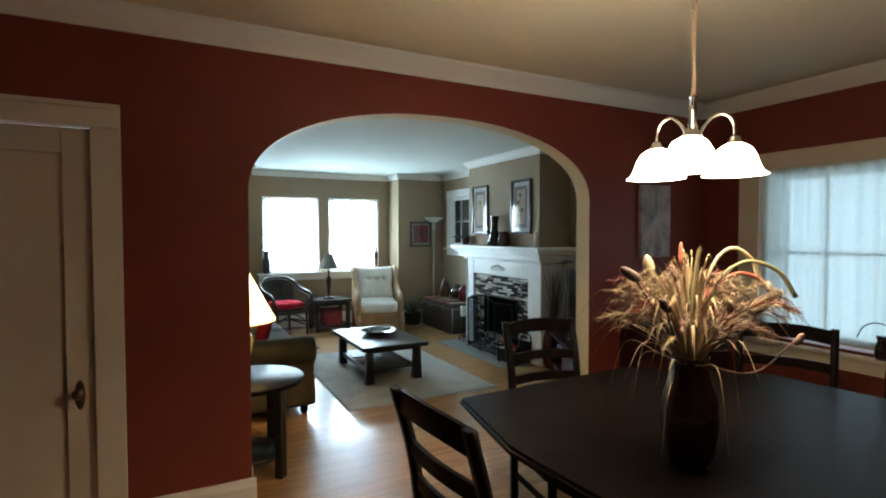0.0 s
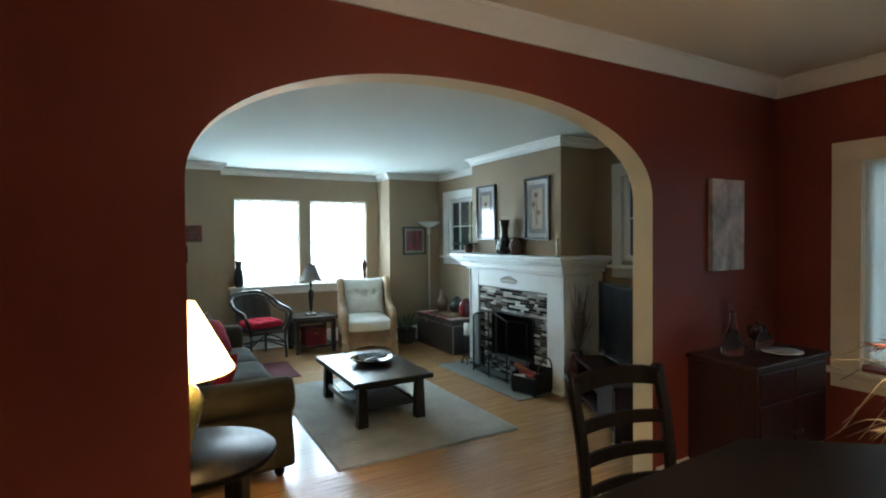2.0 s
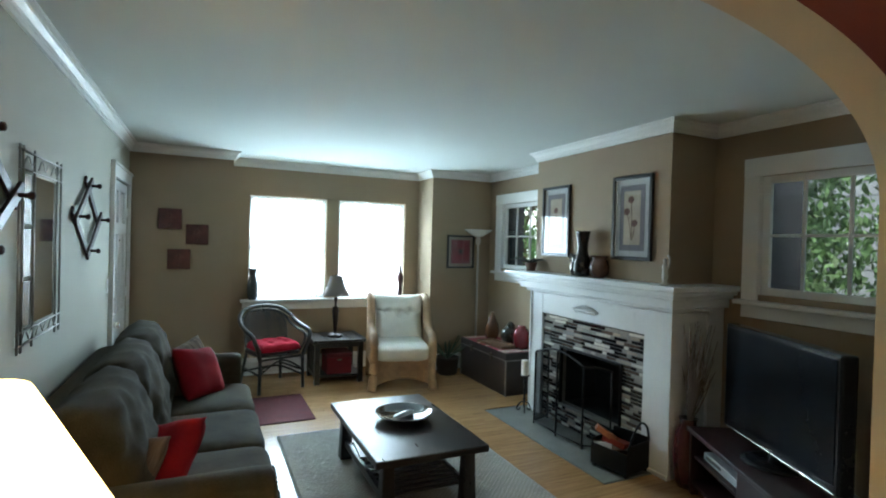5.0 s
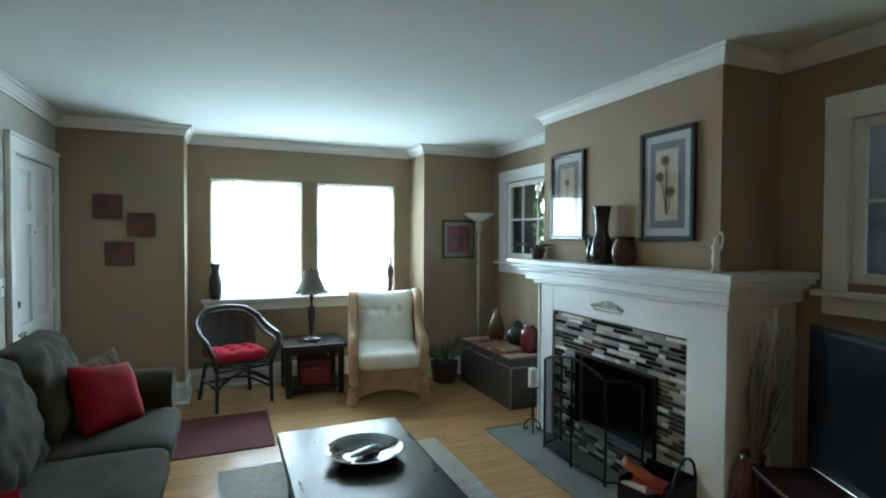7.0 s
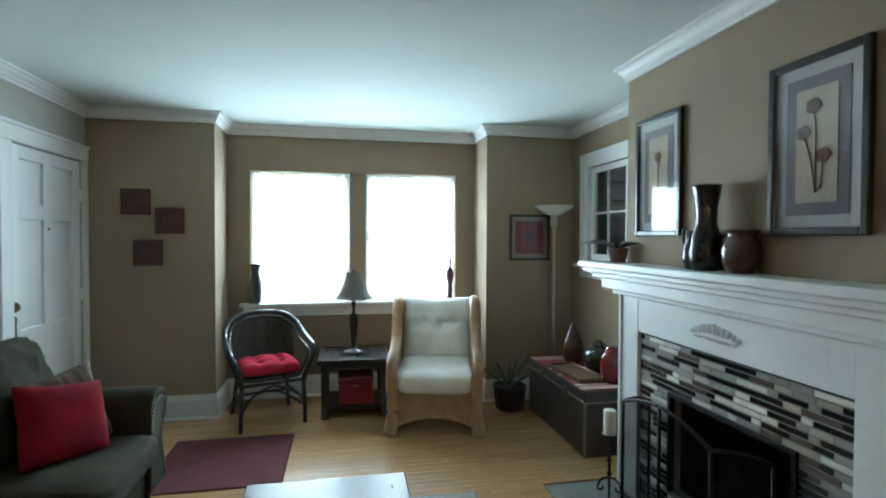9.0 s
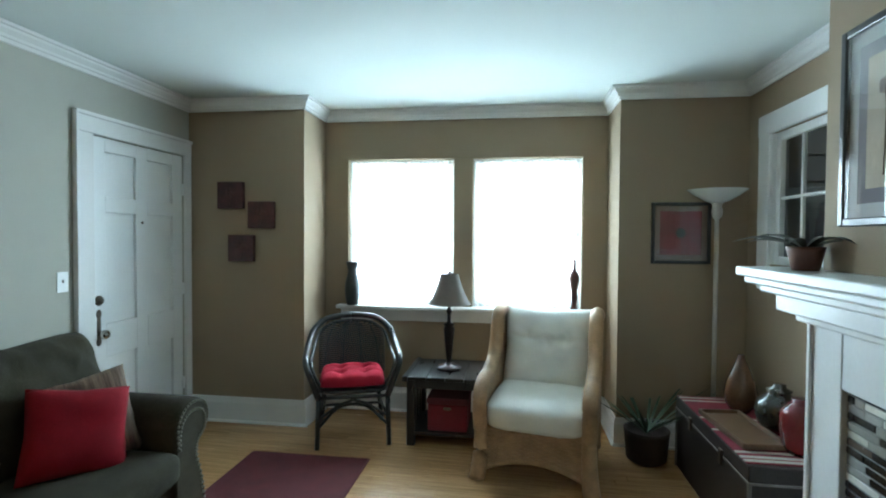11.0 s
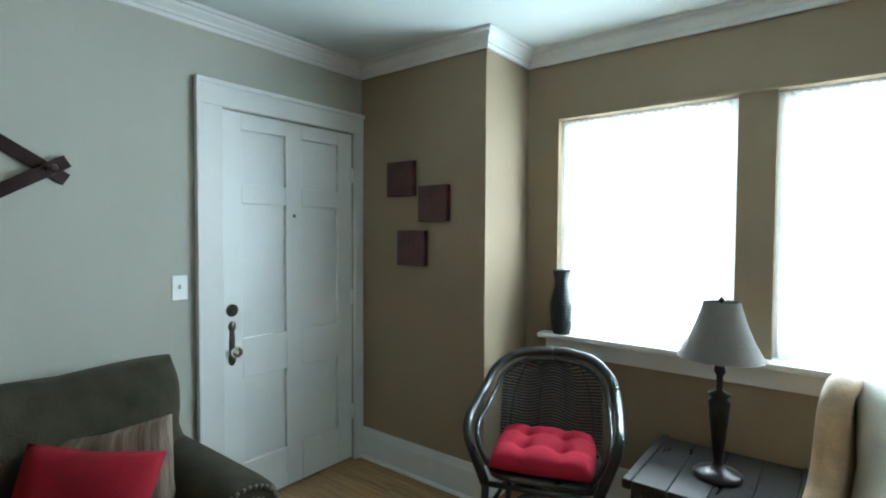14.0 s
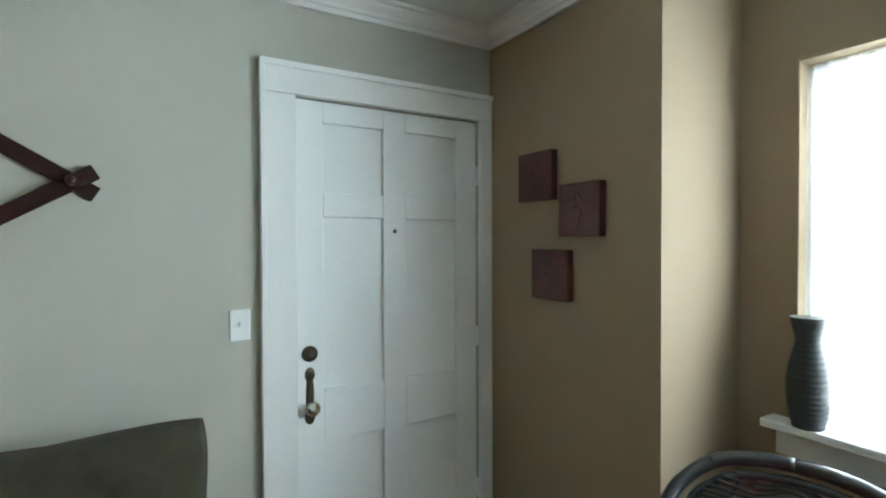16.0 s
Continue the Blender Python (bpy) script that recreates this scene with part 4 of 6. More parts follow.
rattan_chair()
bm = bmesh.new()
n = 28
top = [[None] * (n + 1) for _ in range(n + 1)]
for sg in (1, -1):
    g = []
    for i in range(n + 1):
        row = []
        for k in range(n + 1):
            u, v = 2 * i / n - 1, 2 * k / n - 1
            edge = ((1 - u ** 6) * (1 - v ** 6)) ** 0.5
            tuft = sum(math.exp(-((u - a) ** 2 + (v - b) ** 2) / 0.022) for a in (-0.36, 0.36) for b in (-0.36, 0.36))
            crease = math.exp(-((abs(u) - 0.36) ** 2) / 0.012) * 0.25 + math.exp(-((abs(v) - 0.36) ** 2) / 0.012) * 0.25
            h = 0.085 * edge ** 0.8 * (1 - 0.5 * min(1, tuft) - 0.62 * crease) if sg > 0 else -0.02 * edge
            r = 1 - 0.05 * abs(u * v)
            row.append(bm.verts.new((0.232 * u * r, 0.205 * v * r, h)))
        g.append(row)
    for i in range(n):
        for k in range(n):
            bm.faces.new((g[i][k], g[i + 1][k], g[i + 1][k + 1], g[i][k + 1])).smooth = True
bmesh.ops.remove_doubles(bm, verts=bm.verts, dist=0.0005)
ob = solid("chair_cushion", bm, mat("bright_red_cotton", (0.42, 0.018, 0.04), 0.9, vary=0.15, scale=8, bump=0.4, grain=200, spec=0.2),
           "tufted bright red seat cushion on the rattan chair", "cushion")
ob.matrix_world = pose(1.635, 8.335, 0.425, 0, 0, 19.5)


# wing armchair of honey rattan, front towards -y
def wing_chair():
    c = thing("wing_armchair", "honey rattan wing armchair with a wicker skirt", "armchair", pose(2.99, 8.14, 0, 0, 0, -12))
    for x in (-1, 1):
        # side: a thick rattan-wrapped wall, arm and wing in one outline in y and z
        outline = smooth_path([(0, y, z) for y, z in ((-0.365, 0.30), (-0.39, 0.44), (-0.375, 0.52), (-0.31, 0.57), (-0.20, 0.59), (-0.09, 0.635), (-0.02, 0.71), (0.015, 0.81),
                                                      (0.04, 0.89), (0.10, 0.94), (0.20, 0.95), (0.33, 0.92))], 4)
        bm = bmesh.new()
        ring = []
        for p in outline:
            ring.append((p, Vector((p.x, min(p.y + 0.25, 0.30), max(0.26, p.z - 0.32)))))
        x0, x1 = x * 0.295, x * 0.345
        v = [[bm.verts.new((xx, q.y, q.z)) for q, _ in ring] for xx in (x0, x1)]
        w = [[bm.verts.new((xx, 0.32 if i > len(ring) * 0.5 else -0.30 + 0.6 * i / len(ring), 0.25)) for i in range(len(ring))] for xx in (x0, x1)]
        for i in range(len(ring) - 1):
            bm.faces.new((v[0][i], v[0][i + 1], w[0][i + 1], w[0][i]))
            bm.faces.new((v[1][i], v[1][i + 1], w[1][i + 1], w[1][i]))
            bm.faces.new((v[0][i], v[0][i + 1], v[1][i + 1], v[1][i]))
        part("side_panel", bm, RATTAN, c)
        bm = bmesh.new()
        tube(bm, [(x * 0.32, p.y, p.z) for p in outline], 0.045, 12, steps=1)
        part("arm", bm, RATTAN, c)
        bm = bmesh.new()
        tube(bm, [(x * 0.315, -0.365, 0.34), (x * 0.318, -0.372, 0.15), (x * 0.335, -0.385, 0.0)], 0.042, 12, 0.05)
        part("leg", bm, RATTAN, c)
        bm = bmesh.new()
        tube(bm, [(x * 0.31, 0.32, 0.30), (x * 0.31, 0.34, 0.0)], 0.035, 10)
        part("leg", bm, RATTAN, c)
    bm = bmesh.new()
    puff(bm, pose(0, 0.31, 0.59, -8), 0.33, 0.04, 0.34, e=0.3, n=14, ez=0.4)
    part("back", bm, RATTAN, c)
    # wicker skirt with an arched lower edge, woven in rows
    bm = bmesh.new()
    for k in range(20):
        z = 0.07 + k * 0.0125
        cut = [u / 12 for u in range(-12, 13) if z > 0.055 + 0.075 * (1 - (u / 12) ** 2)]
        lo = [u for u in cut if u < 0] or [-1]
        if z > 0.135:
            tube(bm, [(0.30 * u, -0.372 - 0.006 * math.cos(u * 25 + k * math.pi), z) for u in cut], 0.0075, 5, steps=1)
        else:
            for sgn in (-1, 1):
                side = [u for u in cut if u * sgn > 0]
                if len(side) > 1:
                    tube(bm, [(0.30 * u, -0.372 - 0.006 * math.cos(u * 25 + k * math.pi), z) for u in side], 0.0075, 5, steps=1)
    tube(bm, [(0.30 * u / 6, -0.375, 0.06 + 0.075 * (1 - (u / 6) ** 2)) for u in range(-6, 7)], 0.013, 8)
    box(bm, (-0.30, -0.362, 0.14), (0.30, -0.352, 0.32))
    part("wicker_skirt", bm, RATTAN, c, "woven honey wicker skirt with an arched edge")
    boxes("seat_deck", RATTAN, c, [((-0.30, -0.35, 0.27), (0.30, 0.30, 0.315))], 0.01)
    bm = bmesh.new()
    puff(bm, pose(0, -0.06, 0.395, 3), 0.305, 0.35, 0.10, e=0.3, n=22, lump=0.008, ez=0.5)
    part("seat_cushion", bm, CREAM, c, "thick cream cotton seat cushion")
    bm = bmesh.new()
    pillow(bm, pose(0, 0.17, 0.70, -10), 0.61, 0.56, 0.25, n=44, lump=0.008)
    for vtx in bm.verts:
        p = vtx.co
        for bx in (-0.12, 0.0, 0.12):
            d = (p.x - bx) ** 2 + (p.z - 0.79 + 0.02 * (bx == 0)) ** 2
            if p.y < 0.17:
                vtx.co.y += 0.05 * math.exp(-d / 0.0012)
        if p.y < 0.17 and abs(p.x) < 0.26:
            vtx.co.y += 0.014 * math.exp(-((p.z - 0.785 - 0.012 * math.cos(26 * p.x)) ** 2) / 0.0003)
    part("back_cushion", bm, CREAM, c, "tufted cream cotton back cushion")


wing_chair()

# side table
st = thing("side_table", "black wooden side table with a planked top and lower shelf", "side table", pose(2.05, 8.21, 0))
for k in range(4):
    boxes("top_plank", BLACKW, st, [((0.02 + 0.13 * k, 0.0, 0.462), (0.148 + 0.13 * k, 0.54, 0.488))], 0.004)
boxes("top_frame", BLACKW, st, [((-0.015, -0.012, 0.455), (0.02, 0.552, 0.494)), ((0.54, -0.012, 0.455), (0.575, 0.552, 0.494))], 0.005)
boxes("leg", BLACKW, st, [((0.01, 0.02, 0), (0.065, 0.075, 0.455)), ((0.495, 0.02, 0), (0.55, 0.075, 0.455)), ((0.01, 0.46, 0), (0.065, 0.515, 0.455)), ((0.495, 0.46, 0), (0.55, 0.515, 0.455))], 0.005)
boxes("apron", BLACKW, st, [((0.065, 0.03, 0.40), (0.495, 0.05, 0.455)), ((0.02, 0.075, 0.40), (0.04, 0.46, 0.455)), ((0.52, 0.075, 0.40), (0.54, 0.46, 0.455))], 0.003)
boxes("shelf", BLACKW, st, [((0.012, 0.03, 0.07), (0.548, 0.50, 0.095))], 0.004)
boxes("side_slat", BLACKW, st, [((0.022, 0.13 + 0.10 * k, 0.095), (0.036, 0.17 + 0.10 * k, 0.40)) for k in range(4)], 0.003)
bx = thing("storage_box", "dark red fabric storage box on the side table shelf", "box", pose(2.20, 8.27, 0.095))
boxes("body", mat("dark_red_fabric", (0.17, 0.012, 0.022), 0.8, vary=0.2, bump=0.4), bx, [((0, 0, 0), (0.28, 0.30, 0.19))], 0.012)
boxes("lid", mat("wine_red_lid", (0.11, 0.012, 0.02), 0.7, vary=0.2, bump=0.3), bx, [((-0.006, -0.006, 0.19), (0.286, 0.306, 0.235))], 0.01)
boxes("handle", BRASS, bx, [((0.115, -0.012, 0.155), (0.165, -0.003, 0.175))], 0.003)
# table lamp, unlit
tl = thing("table_lamp", "dark bronze table lamp with a grey bell shade, unlit", "lamp", pose(2.325, 8.46, 0.489))
BRONZE = mat("dark_bronze", (0.03, 0.024, 0.024), 0.3, metal=0.7, vary=0.3)
turned("base", BRONZE, tl, [(0.088, 0), (0.09, 0.012), (0.08, 0.022), (0.05, 0.032), (0.022, 0.042), (0.014, 0.06), (0.02, 0.08), (0.022, 0.10), (0.032, 0.20), (0.041, 0.30), (0.03, 0.315), (0.042, 0.33), (0.014, 0.345), (0.012, 0.40), (0.022, 0.42), (0.02, 0.44), (0.008, 0.45), (0.006, 0.69)])
bm = bmesh.new()
prof = [(0.155, 0.475), (0.150, 0.48), (0.118, 0.54), (0.090, 0.61), (0.072, 0.67), (0.066, 0.695)]
lathe(bm, prof, n=32, flute=0.012, caps=False)
lathe(bm, [(r - 0.003, z) for r, z in prof], n=32, caps=False)
part("shade", bm, mat("grey_silk_shade", (0.16, 0.145, 0.13), 0.8, vary=0.1, bump=0.3, grain=90), tl, "grey pleated bell lampshade")
turned("finial", BRONZE, tl, [(0.006, 0.69), (0.012, 0.70), (0.006, 0.715), (0.0, 0.72)], n=12)


# ---- vases on the window sill ----
def vase(name, at, profile, material, label, n=28, category="vase", flute=0.0):
    bm = bmesh.new()
    lathe(bm, profile, (0, 0, 0), n, flute)
    ob = solid(name, bm, material, label, category)
    ob.location = at
    return ob


RIB = mat("charcoal_ribbed_ceramic", (0.035, 0.042, 0.045), 0.45, vary=0.3, bump=0.2)
prof = []
for k in range(61):
    u = k / 60
    r = 0.045 + 0.018 * math.sin(math.pi * min(1, u * 1.35)) - 0.022 * max(0, u - 0.45) + (0.02 * max(0, u - 0.8) / 0.2 if u > 0.8 else 0)
    prof.append((r + 0.0018 * math.sin(k * 2.1), 0.36 * u))
vase("vase", (1.455, 8.885, 0.882), prof, RIB, "tall charcoal ribbed vase on the window sill")
vase("bottle_vase", (3.258, 8.885, 0.882), [(0.028, 0), (0.03, 0.01), (0.022, 0.06), (0.03, 0.10), (0.022, 0.14), (0.035, 0.20), (0.042, 0.25), (0.032, 0.29), (0.012, 0.32), (0.011, 0.39), (0.015, 0.40), (0.0, 0.402)],
     mat("dark_red_carved_wood", (0.06, 0.018, 0.016), 0.4, vary=0.3), "slender dark carved bottle vase on the window sill")


# ---- wall art ----
def framed(name, m, w, h, bar, frame_m, layers, label, depth=0.025, glassy=True):
    """A framed picture on a wall, in its own x and z about its middle, facing -y. layers: (half width, half height, material)."""
    f = thing(name, label, "picture", m)
    boxes("frame", frame_m, f, [((-w / 2, -depth, -h / 2), (-w / 2 + bar, 0, h / 2)), ((w / 2 - bar, -depth, -h / 2), (w / 2, 0, h / 2)),
                                ((-w / 2 + bar, -depth, h / 2 - bar), (w / 2 - bar, 0, h / 2)), ((-w / 2 + bar, -depth, -h / 2), (w / 2 - bar, 0, -h / 2 + bar))], 0.005)
    for k, (a, b, mm) in enumerate(layers):
        boxes("mat" if k < len(layers) - 1 else "print", mm, f, [((-a, -0.006 - 0.002 * k, -b), (a, -0.002, b))], 0.0)
    if glassy:
        bm = bmesh.new()
        box(bm, (-w / 2 + bar, -0.020, -h / 2 + bar), (w / 2 - bar, -0.018, h / 2 - bar))
        part("glass", bm, PANE, f).visible_shadow = False
    return f


MATW = mat("pale_grey_mat", (0.42, 0.41, 0.39), 0.8, vary=0.04)
MATD = mat("slate_violet_mat", (0.15, 0.135, 0.145), 0.8, vary=0.1)
PARCH = mat("parchment_print", (0.42, 0.34, 0.25), 0.8, vary=0.2, scale=5)
BLOOM = mat("brown_flower_ink", (0.12, 0.055, 0.04), 0.8, vary=0.4, scale=30)
BLKF = mat("black_bronze_frame", (0.014, 0.013, 0.013), 0.3, vary=0.4, coat=0.3)
for yc, pts in ((5.545, ((-0.01, 0.14), (-0.05, 0.05), (0.03, -0.04))), (6.477, ((0.0, 0.10),))):
    f = framed("framed_print", pose(CHX, yc, 1.822, 0, 0, -90), 0.40, 0.645, 0.028, BLKF,
               [(0.175, 0.295, MATW), (0.125, 0.25, MATD), (0.082, 0.205, PARCH)], "black framed flower print with a grey mat above the mantel")
    f["group"] = "prints above the mantel"
    bm = bmesh.new()
    for x, z in pts:
        for a in range(5):
            puff(bm, pose(x + 0.016 * math.cos(a * 1.26), -0.012, z + 0.014 * math.sin(a * 1.26)), 0.016, 0.0015, 0.015, e=1, n=6, ez=1)
        tube(bm, [(x, -0.0125, z), (x * 0.5 + 0.005, -0.0125, z - 0.10), (0.0, -0.0125, -0.17)], 0.002, 5)
    part("flower", bm, BLOOM, f, "brown flower heads on thin stems")
redp = framed("framed_print", pose(3.917, YP, 1.491, 0, 0, 0), 0.385, 0.42, 0.022, BLKF,
              [(0.172, 0.19, mat("rose_beige_mat", (0.30, 0.22, 0.19), 0.8, vary=0.06)), (0.135, 0.15, mat("crimson_print", (0.22, 0.02, 0.035), 0.7, vary=0.35, scale=9))],
              "dark framed crimson print on the wall pier")
bm = bmesh.new()
for a in range(6):
    puff(bm, pose(0.018 * math.cos(a * 1.05), -0.0105, 0.02 * math.sin(a * 1.05)), 0.016, 0.0012, 0.016, e=1, n=6, ez=1)
part("motif", bm, mat("dark_motif_ink", (0.05, 0.03, 0.04), 0.8), redp, "small dark flower motif")
TILEA = mat("dark_red_lacquer", (0.07, 0.016, 0.014), 0.45, vary=0.5, scale=12, bump=0.3)
for x, z in ((0.622, 1.763), (0.872, 1.612), (0.709, 1.356)):
    a = thing("art_tile", "small square dark red wooden art block with a flower", "wall art", pose(x, YP, z), "three art blocks")
    boxes("block", TILEA, a, [((-0.105, -0.035, -0.102), (0.105, 0, 0.102))], 0.004)
    bm = bmesh.new()
    for k in range(5):
        puff(bm, pose(0.028 * math.cos(k * 1.26), -0.0355, 0.02 + 0.026 * math.sin(k * 1.26), 0, 57 * k), 0.02, 0.002, 0.009, e=1, n=6, ez=1)
    tube(bm, [(0, -0.0355, 0.02), (0.01, -0.0355, -0.03), (-0.005, -0.0355, -0.075)], 0.002, 5)
    part("flower", bm, mat("faded_rose_paint", (0.085, 0.028, 0.024), 0.6, vary=0.4, scale=25), a, "faded flower in low relief")


# accordion peg racks on the west wall
def peg_rack(yc, zc, s, label):
    r = thing("peg_rack", label, "coat rack", pose(XL, yc, zc, 0, 0, 90), "peg racks")
    ends = [(-0.34 * s, 0), (0, 0.21 * s), (0.34 * s, 0), (0, -0.21 * s)]
    for k in range(4):
        a, b = Vector((ends[k][0], 0, ends[k][1])), Vector((ends[(k + 1) % 4][0], 0, ends[(k + 1) % 4][1]))
        d = (b - a).normalized() * 0.035
        bm = bmesh.new()
        ln = (b - a).length + 0.14
        y0 = -0.016 if k % 2 else -0.032
        box(bm, (-ln / 2, y0, -0.025), (ln / 2, y0 + 0.015, 0.025), 0.003)
        ang = math.atan2(d.z, d.x)
        bm.transform(Matrix.Translation((a + b) / 2) @ Matrix.Rotation(-ang, 4, "Y"))
        part("bar", bm, MAHOG, r)
    for x, z in ends:
        lay("peg", MAHOG, r, [(0.009, 0), (0.009, 0.035), (0.016, 0.042), (0.016, 0.055), (0.008, 0.06), (0.0, 0.061)], pose(x, -0.025, z, 90), n=12)


peg_rack(6.50, 1.685, 0.98, "dark wooden accordion peg rack on the pale wall")
peg_rack(4.78, 1.73, 0.98, "dark wooden accordion peg rack on the pale wall")
# mirror with a wrought frame
mi = thing("wall_mirror", "tall mirror panels in a silvery wrought metal frame", "mirror", pose(XL, 5.51, 1.52, 0, 0, 90))
MIR = mat("mirror_glass", (0.8, 0.82, 0.82), 0.03, metal=1.0, vary=0.02, bump=0)
AMBER = mat("amber_glass_panel", (0.20, 0.12, 0.06), 0.2, vary=0.3, scale=5, coat=0.4)
for x0, x1, z0, z1, m in ((-0.12, 0.22, -0.33, 0.31, MIR), (-0.27, -0.15, 0.10, 0.31, AMBER), (-0.27, -0.15, -0.12, 0.08, AMBER), (-0.27, -0.15, -0.33, -0.14, AMBER)):
    boxes("mirror_pane" if m is MIR else "glass_panel", m, mi, [((x0, -0.012, z0), (x1, -0.006, z1))], 0.0)
bm = bmesh.new()
for x in (-0.33, -0.285, -0.135, 0.235, 0.31):
    tube(bm, [(x, -0.016, -0.43), (x, -0.016, 0.42)], 0.005, 6)
for z in (-0.40, -0.345, 0.325, 0.40):
    tube(bm, [(-0.34, -0.016, z), (0.33, -0.016, z)], 0.005, 6)
for z in (-0.37, 0.36):
    for k in range(3):
        cx = -0.2 + 0.2 * k
        tube(bm, [(cx - 0.08, -0.016, z - 0.02), (cx - 0.03, -0.018, z + 0.025), (cx + 0.02, -0.018, z - 0.015), (cx + 0.07, -0.016, z + 0.02)], 0.003, 5)
part("frame", bm, mat("pewter_wire", (0.35, 0.34, 0.32), 0.4, metal=0.9, vary=0.2), mi, "silvery wrought wire frame with scrolls")

# ---- corner by the chimney ----
tor = thing("floor_lamp", "white torchiere floor lamp with a shallow glass bowl", "floor lamp", pose(4.10, 8.335, 0))
PEWTER = mat("pale_pewter_pole", (0.50, 0.47, 0.42), 0.35, metal=0.5, vary=0.1)
turned("base", PEWTER, tor, [(0.13, 0), (0.13, 0.015), (0.05, 0.03), (0.02, 0.05)])
turned("pole", PEWTER, tor, [(0.014, 0.04), (0.014, 0.7), (0.017, 0.71), (0.014, 0.72), (0.014, 1.58), (0.03, 1.60), (0.034, 1.64), (0.026, 1.67), (0.04, 1.69)])
turned("bowl", mat("alabaster_glass", (0.78, 0.80, 0.76), 0.25, vary=0.06, scale=9, coat=0.4), tor, [(0.03, 1.685), (0.07, 1.70), (0.13, 1.735), (0.175, 1.77), (0.18, 1.775), (0.168, 1.772), (0.12, 1.745), (0.0, 1.71)], label="shallow alabaster glass bowl")

ch = thing("storage_chest", "dark brown wooden chest with pale edge trim", "chest", pose(3.83, 7.175, 0))
CHW = mat("dark_chest_wood", (0.030, 0.020, 0.017), 0.4, vary=0.35, scale=5, bump=0.2, stretch=(1, 6, 1))
boxes("body", CHW, ch, [((0.006, 0.006, 0), (0.44, 1.03, 0.37))], 0.005)
boxes("lid", CHW, ch, [((0.0, 0.0, 0.376), (0.446, 1.036, 0.45))], 0.006)
EDGE = mat("worn_pewter_edge", (0.20, 0.185, 0.17), 0.5, metal=0.5, vary=0.3)
boxes("edge_trim", EDGE, ch, [((-0.002, -0.002, 0), (0.014, 0.014, 0.37)), ((-0.003, 0.0, 0.366), (0.006, 1.036, 0.378)), ((0.0, -0.003, 0.366), (0.44, 0.006, 0.378)), ((-0.002, 1.02, 0), (0.014, 1.036, 0.37))], 0.002)
for y in (0.30, 0.75):
    boxes("latch", BRASS, ch, [((-0.012, y - 0.02, 0.33), (0.002, y + 0.02, 0.405))], 0.003)
RUNR = mat("crimson_runner", (0.20, 0.015, 0.03), 0.85, vary=0.2, bump=0.5)
RUNW = mat("oatmeal_stripe", (0.45, 0.40, 0.34), 0.85, vary=0.15, bump=0.5)
run = thing("table_runner", "crimson cloth runner with oatmeal stripes lying on the chest", "table runner", pose(3.83, 7.175, 0.4505))
boxes("cloth", RUNR, run, [((0.004, 0.03, 0), (0.43, 1.01, 0.004))], 0.001)
for y in (0.045, 0.085, 0.14, 0.42, 0.60, 0.90, 0.96):
    boxes("stripe", RUNW, run, [((0.003, y, 0.0), (0.431, y + 0.026, 0.0055))], 0.0008)
tray = thing("wooden_tray", "shallow brown wooden tray on the chest", "tray", pose(3.97, 7.60, 0.457, 0, 0, 4))
TRW = mat("walnut_tray", (0.13, 0.07, 0.035), 0.35, vary=0.3, stretch=(1, 6, 1))
boxes("bottom", TRW, tray, [((-0.10, -0.24, 0), (0.10, 0.24, 0.012))], 0.004)
boxes("rim", TRW, tray, [((-0.112, -0.25, 0.002), (-0.098, 0.25, 0.03)), ((0.098, -0.25, 0.002), (0.112, 0.25, 0.03)), ((-0.10, -0.252, 0.002), (0.10, -0.238, 0.03)), ((-0.10, 0.238, 0.002), (0.10, 0.252, 0.03))], 0.004)
vase("teardrop_vase", (4.10, 7.93, 0.455), [(0.05, 0), (0.08, 0.05), (0.09, 0.11), (0.075, 0.18), (0.045, 0.25), (0.02, 0.31), (0.016, 0.33), (0.0, 0.331)], mat("amber_brown_glaze", (0.11, 0.05, 0.025), 0.15, vary=0.3, coat=0.5), "teardrop shaped brown glazed vase on the chest")
vase("round_jar", (4.16, 7.62, 0.455), [(0.06, 0), (0.10, 0.05), (0.115, 0.11), (0.10, 0.16), (0.065, 0.19), (0.05, 0.205), (0.06, 0.22), (0.03, 0.235), (0.03, 0.25), (0.0, 0.252)], mat("dark_olive_glaze", (0.025, 0.027, 0.02), 0.12, vary=0.3, coat=0.5), "round dark glazed jar with a lid on the chest")
vase("red_jar", (4.14, 7.36, 0.455), [(0.07, 0), (0.085, 0.03), (0.095, 0.12), (0.09, 0.19), (0.06, 0.225), (0.045, 0.235), (0.05, 0.25), (0.0, 0.251)], mat("oxblood_glaze", (0.13, 0.008, 0.012), 0.12, vary=0.2, coat=0.5), "glossy oxblood red jar on the chest")


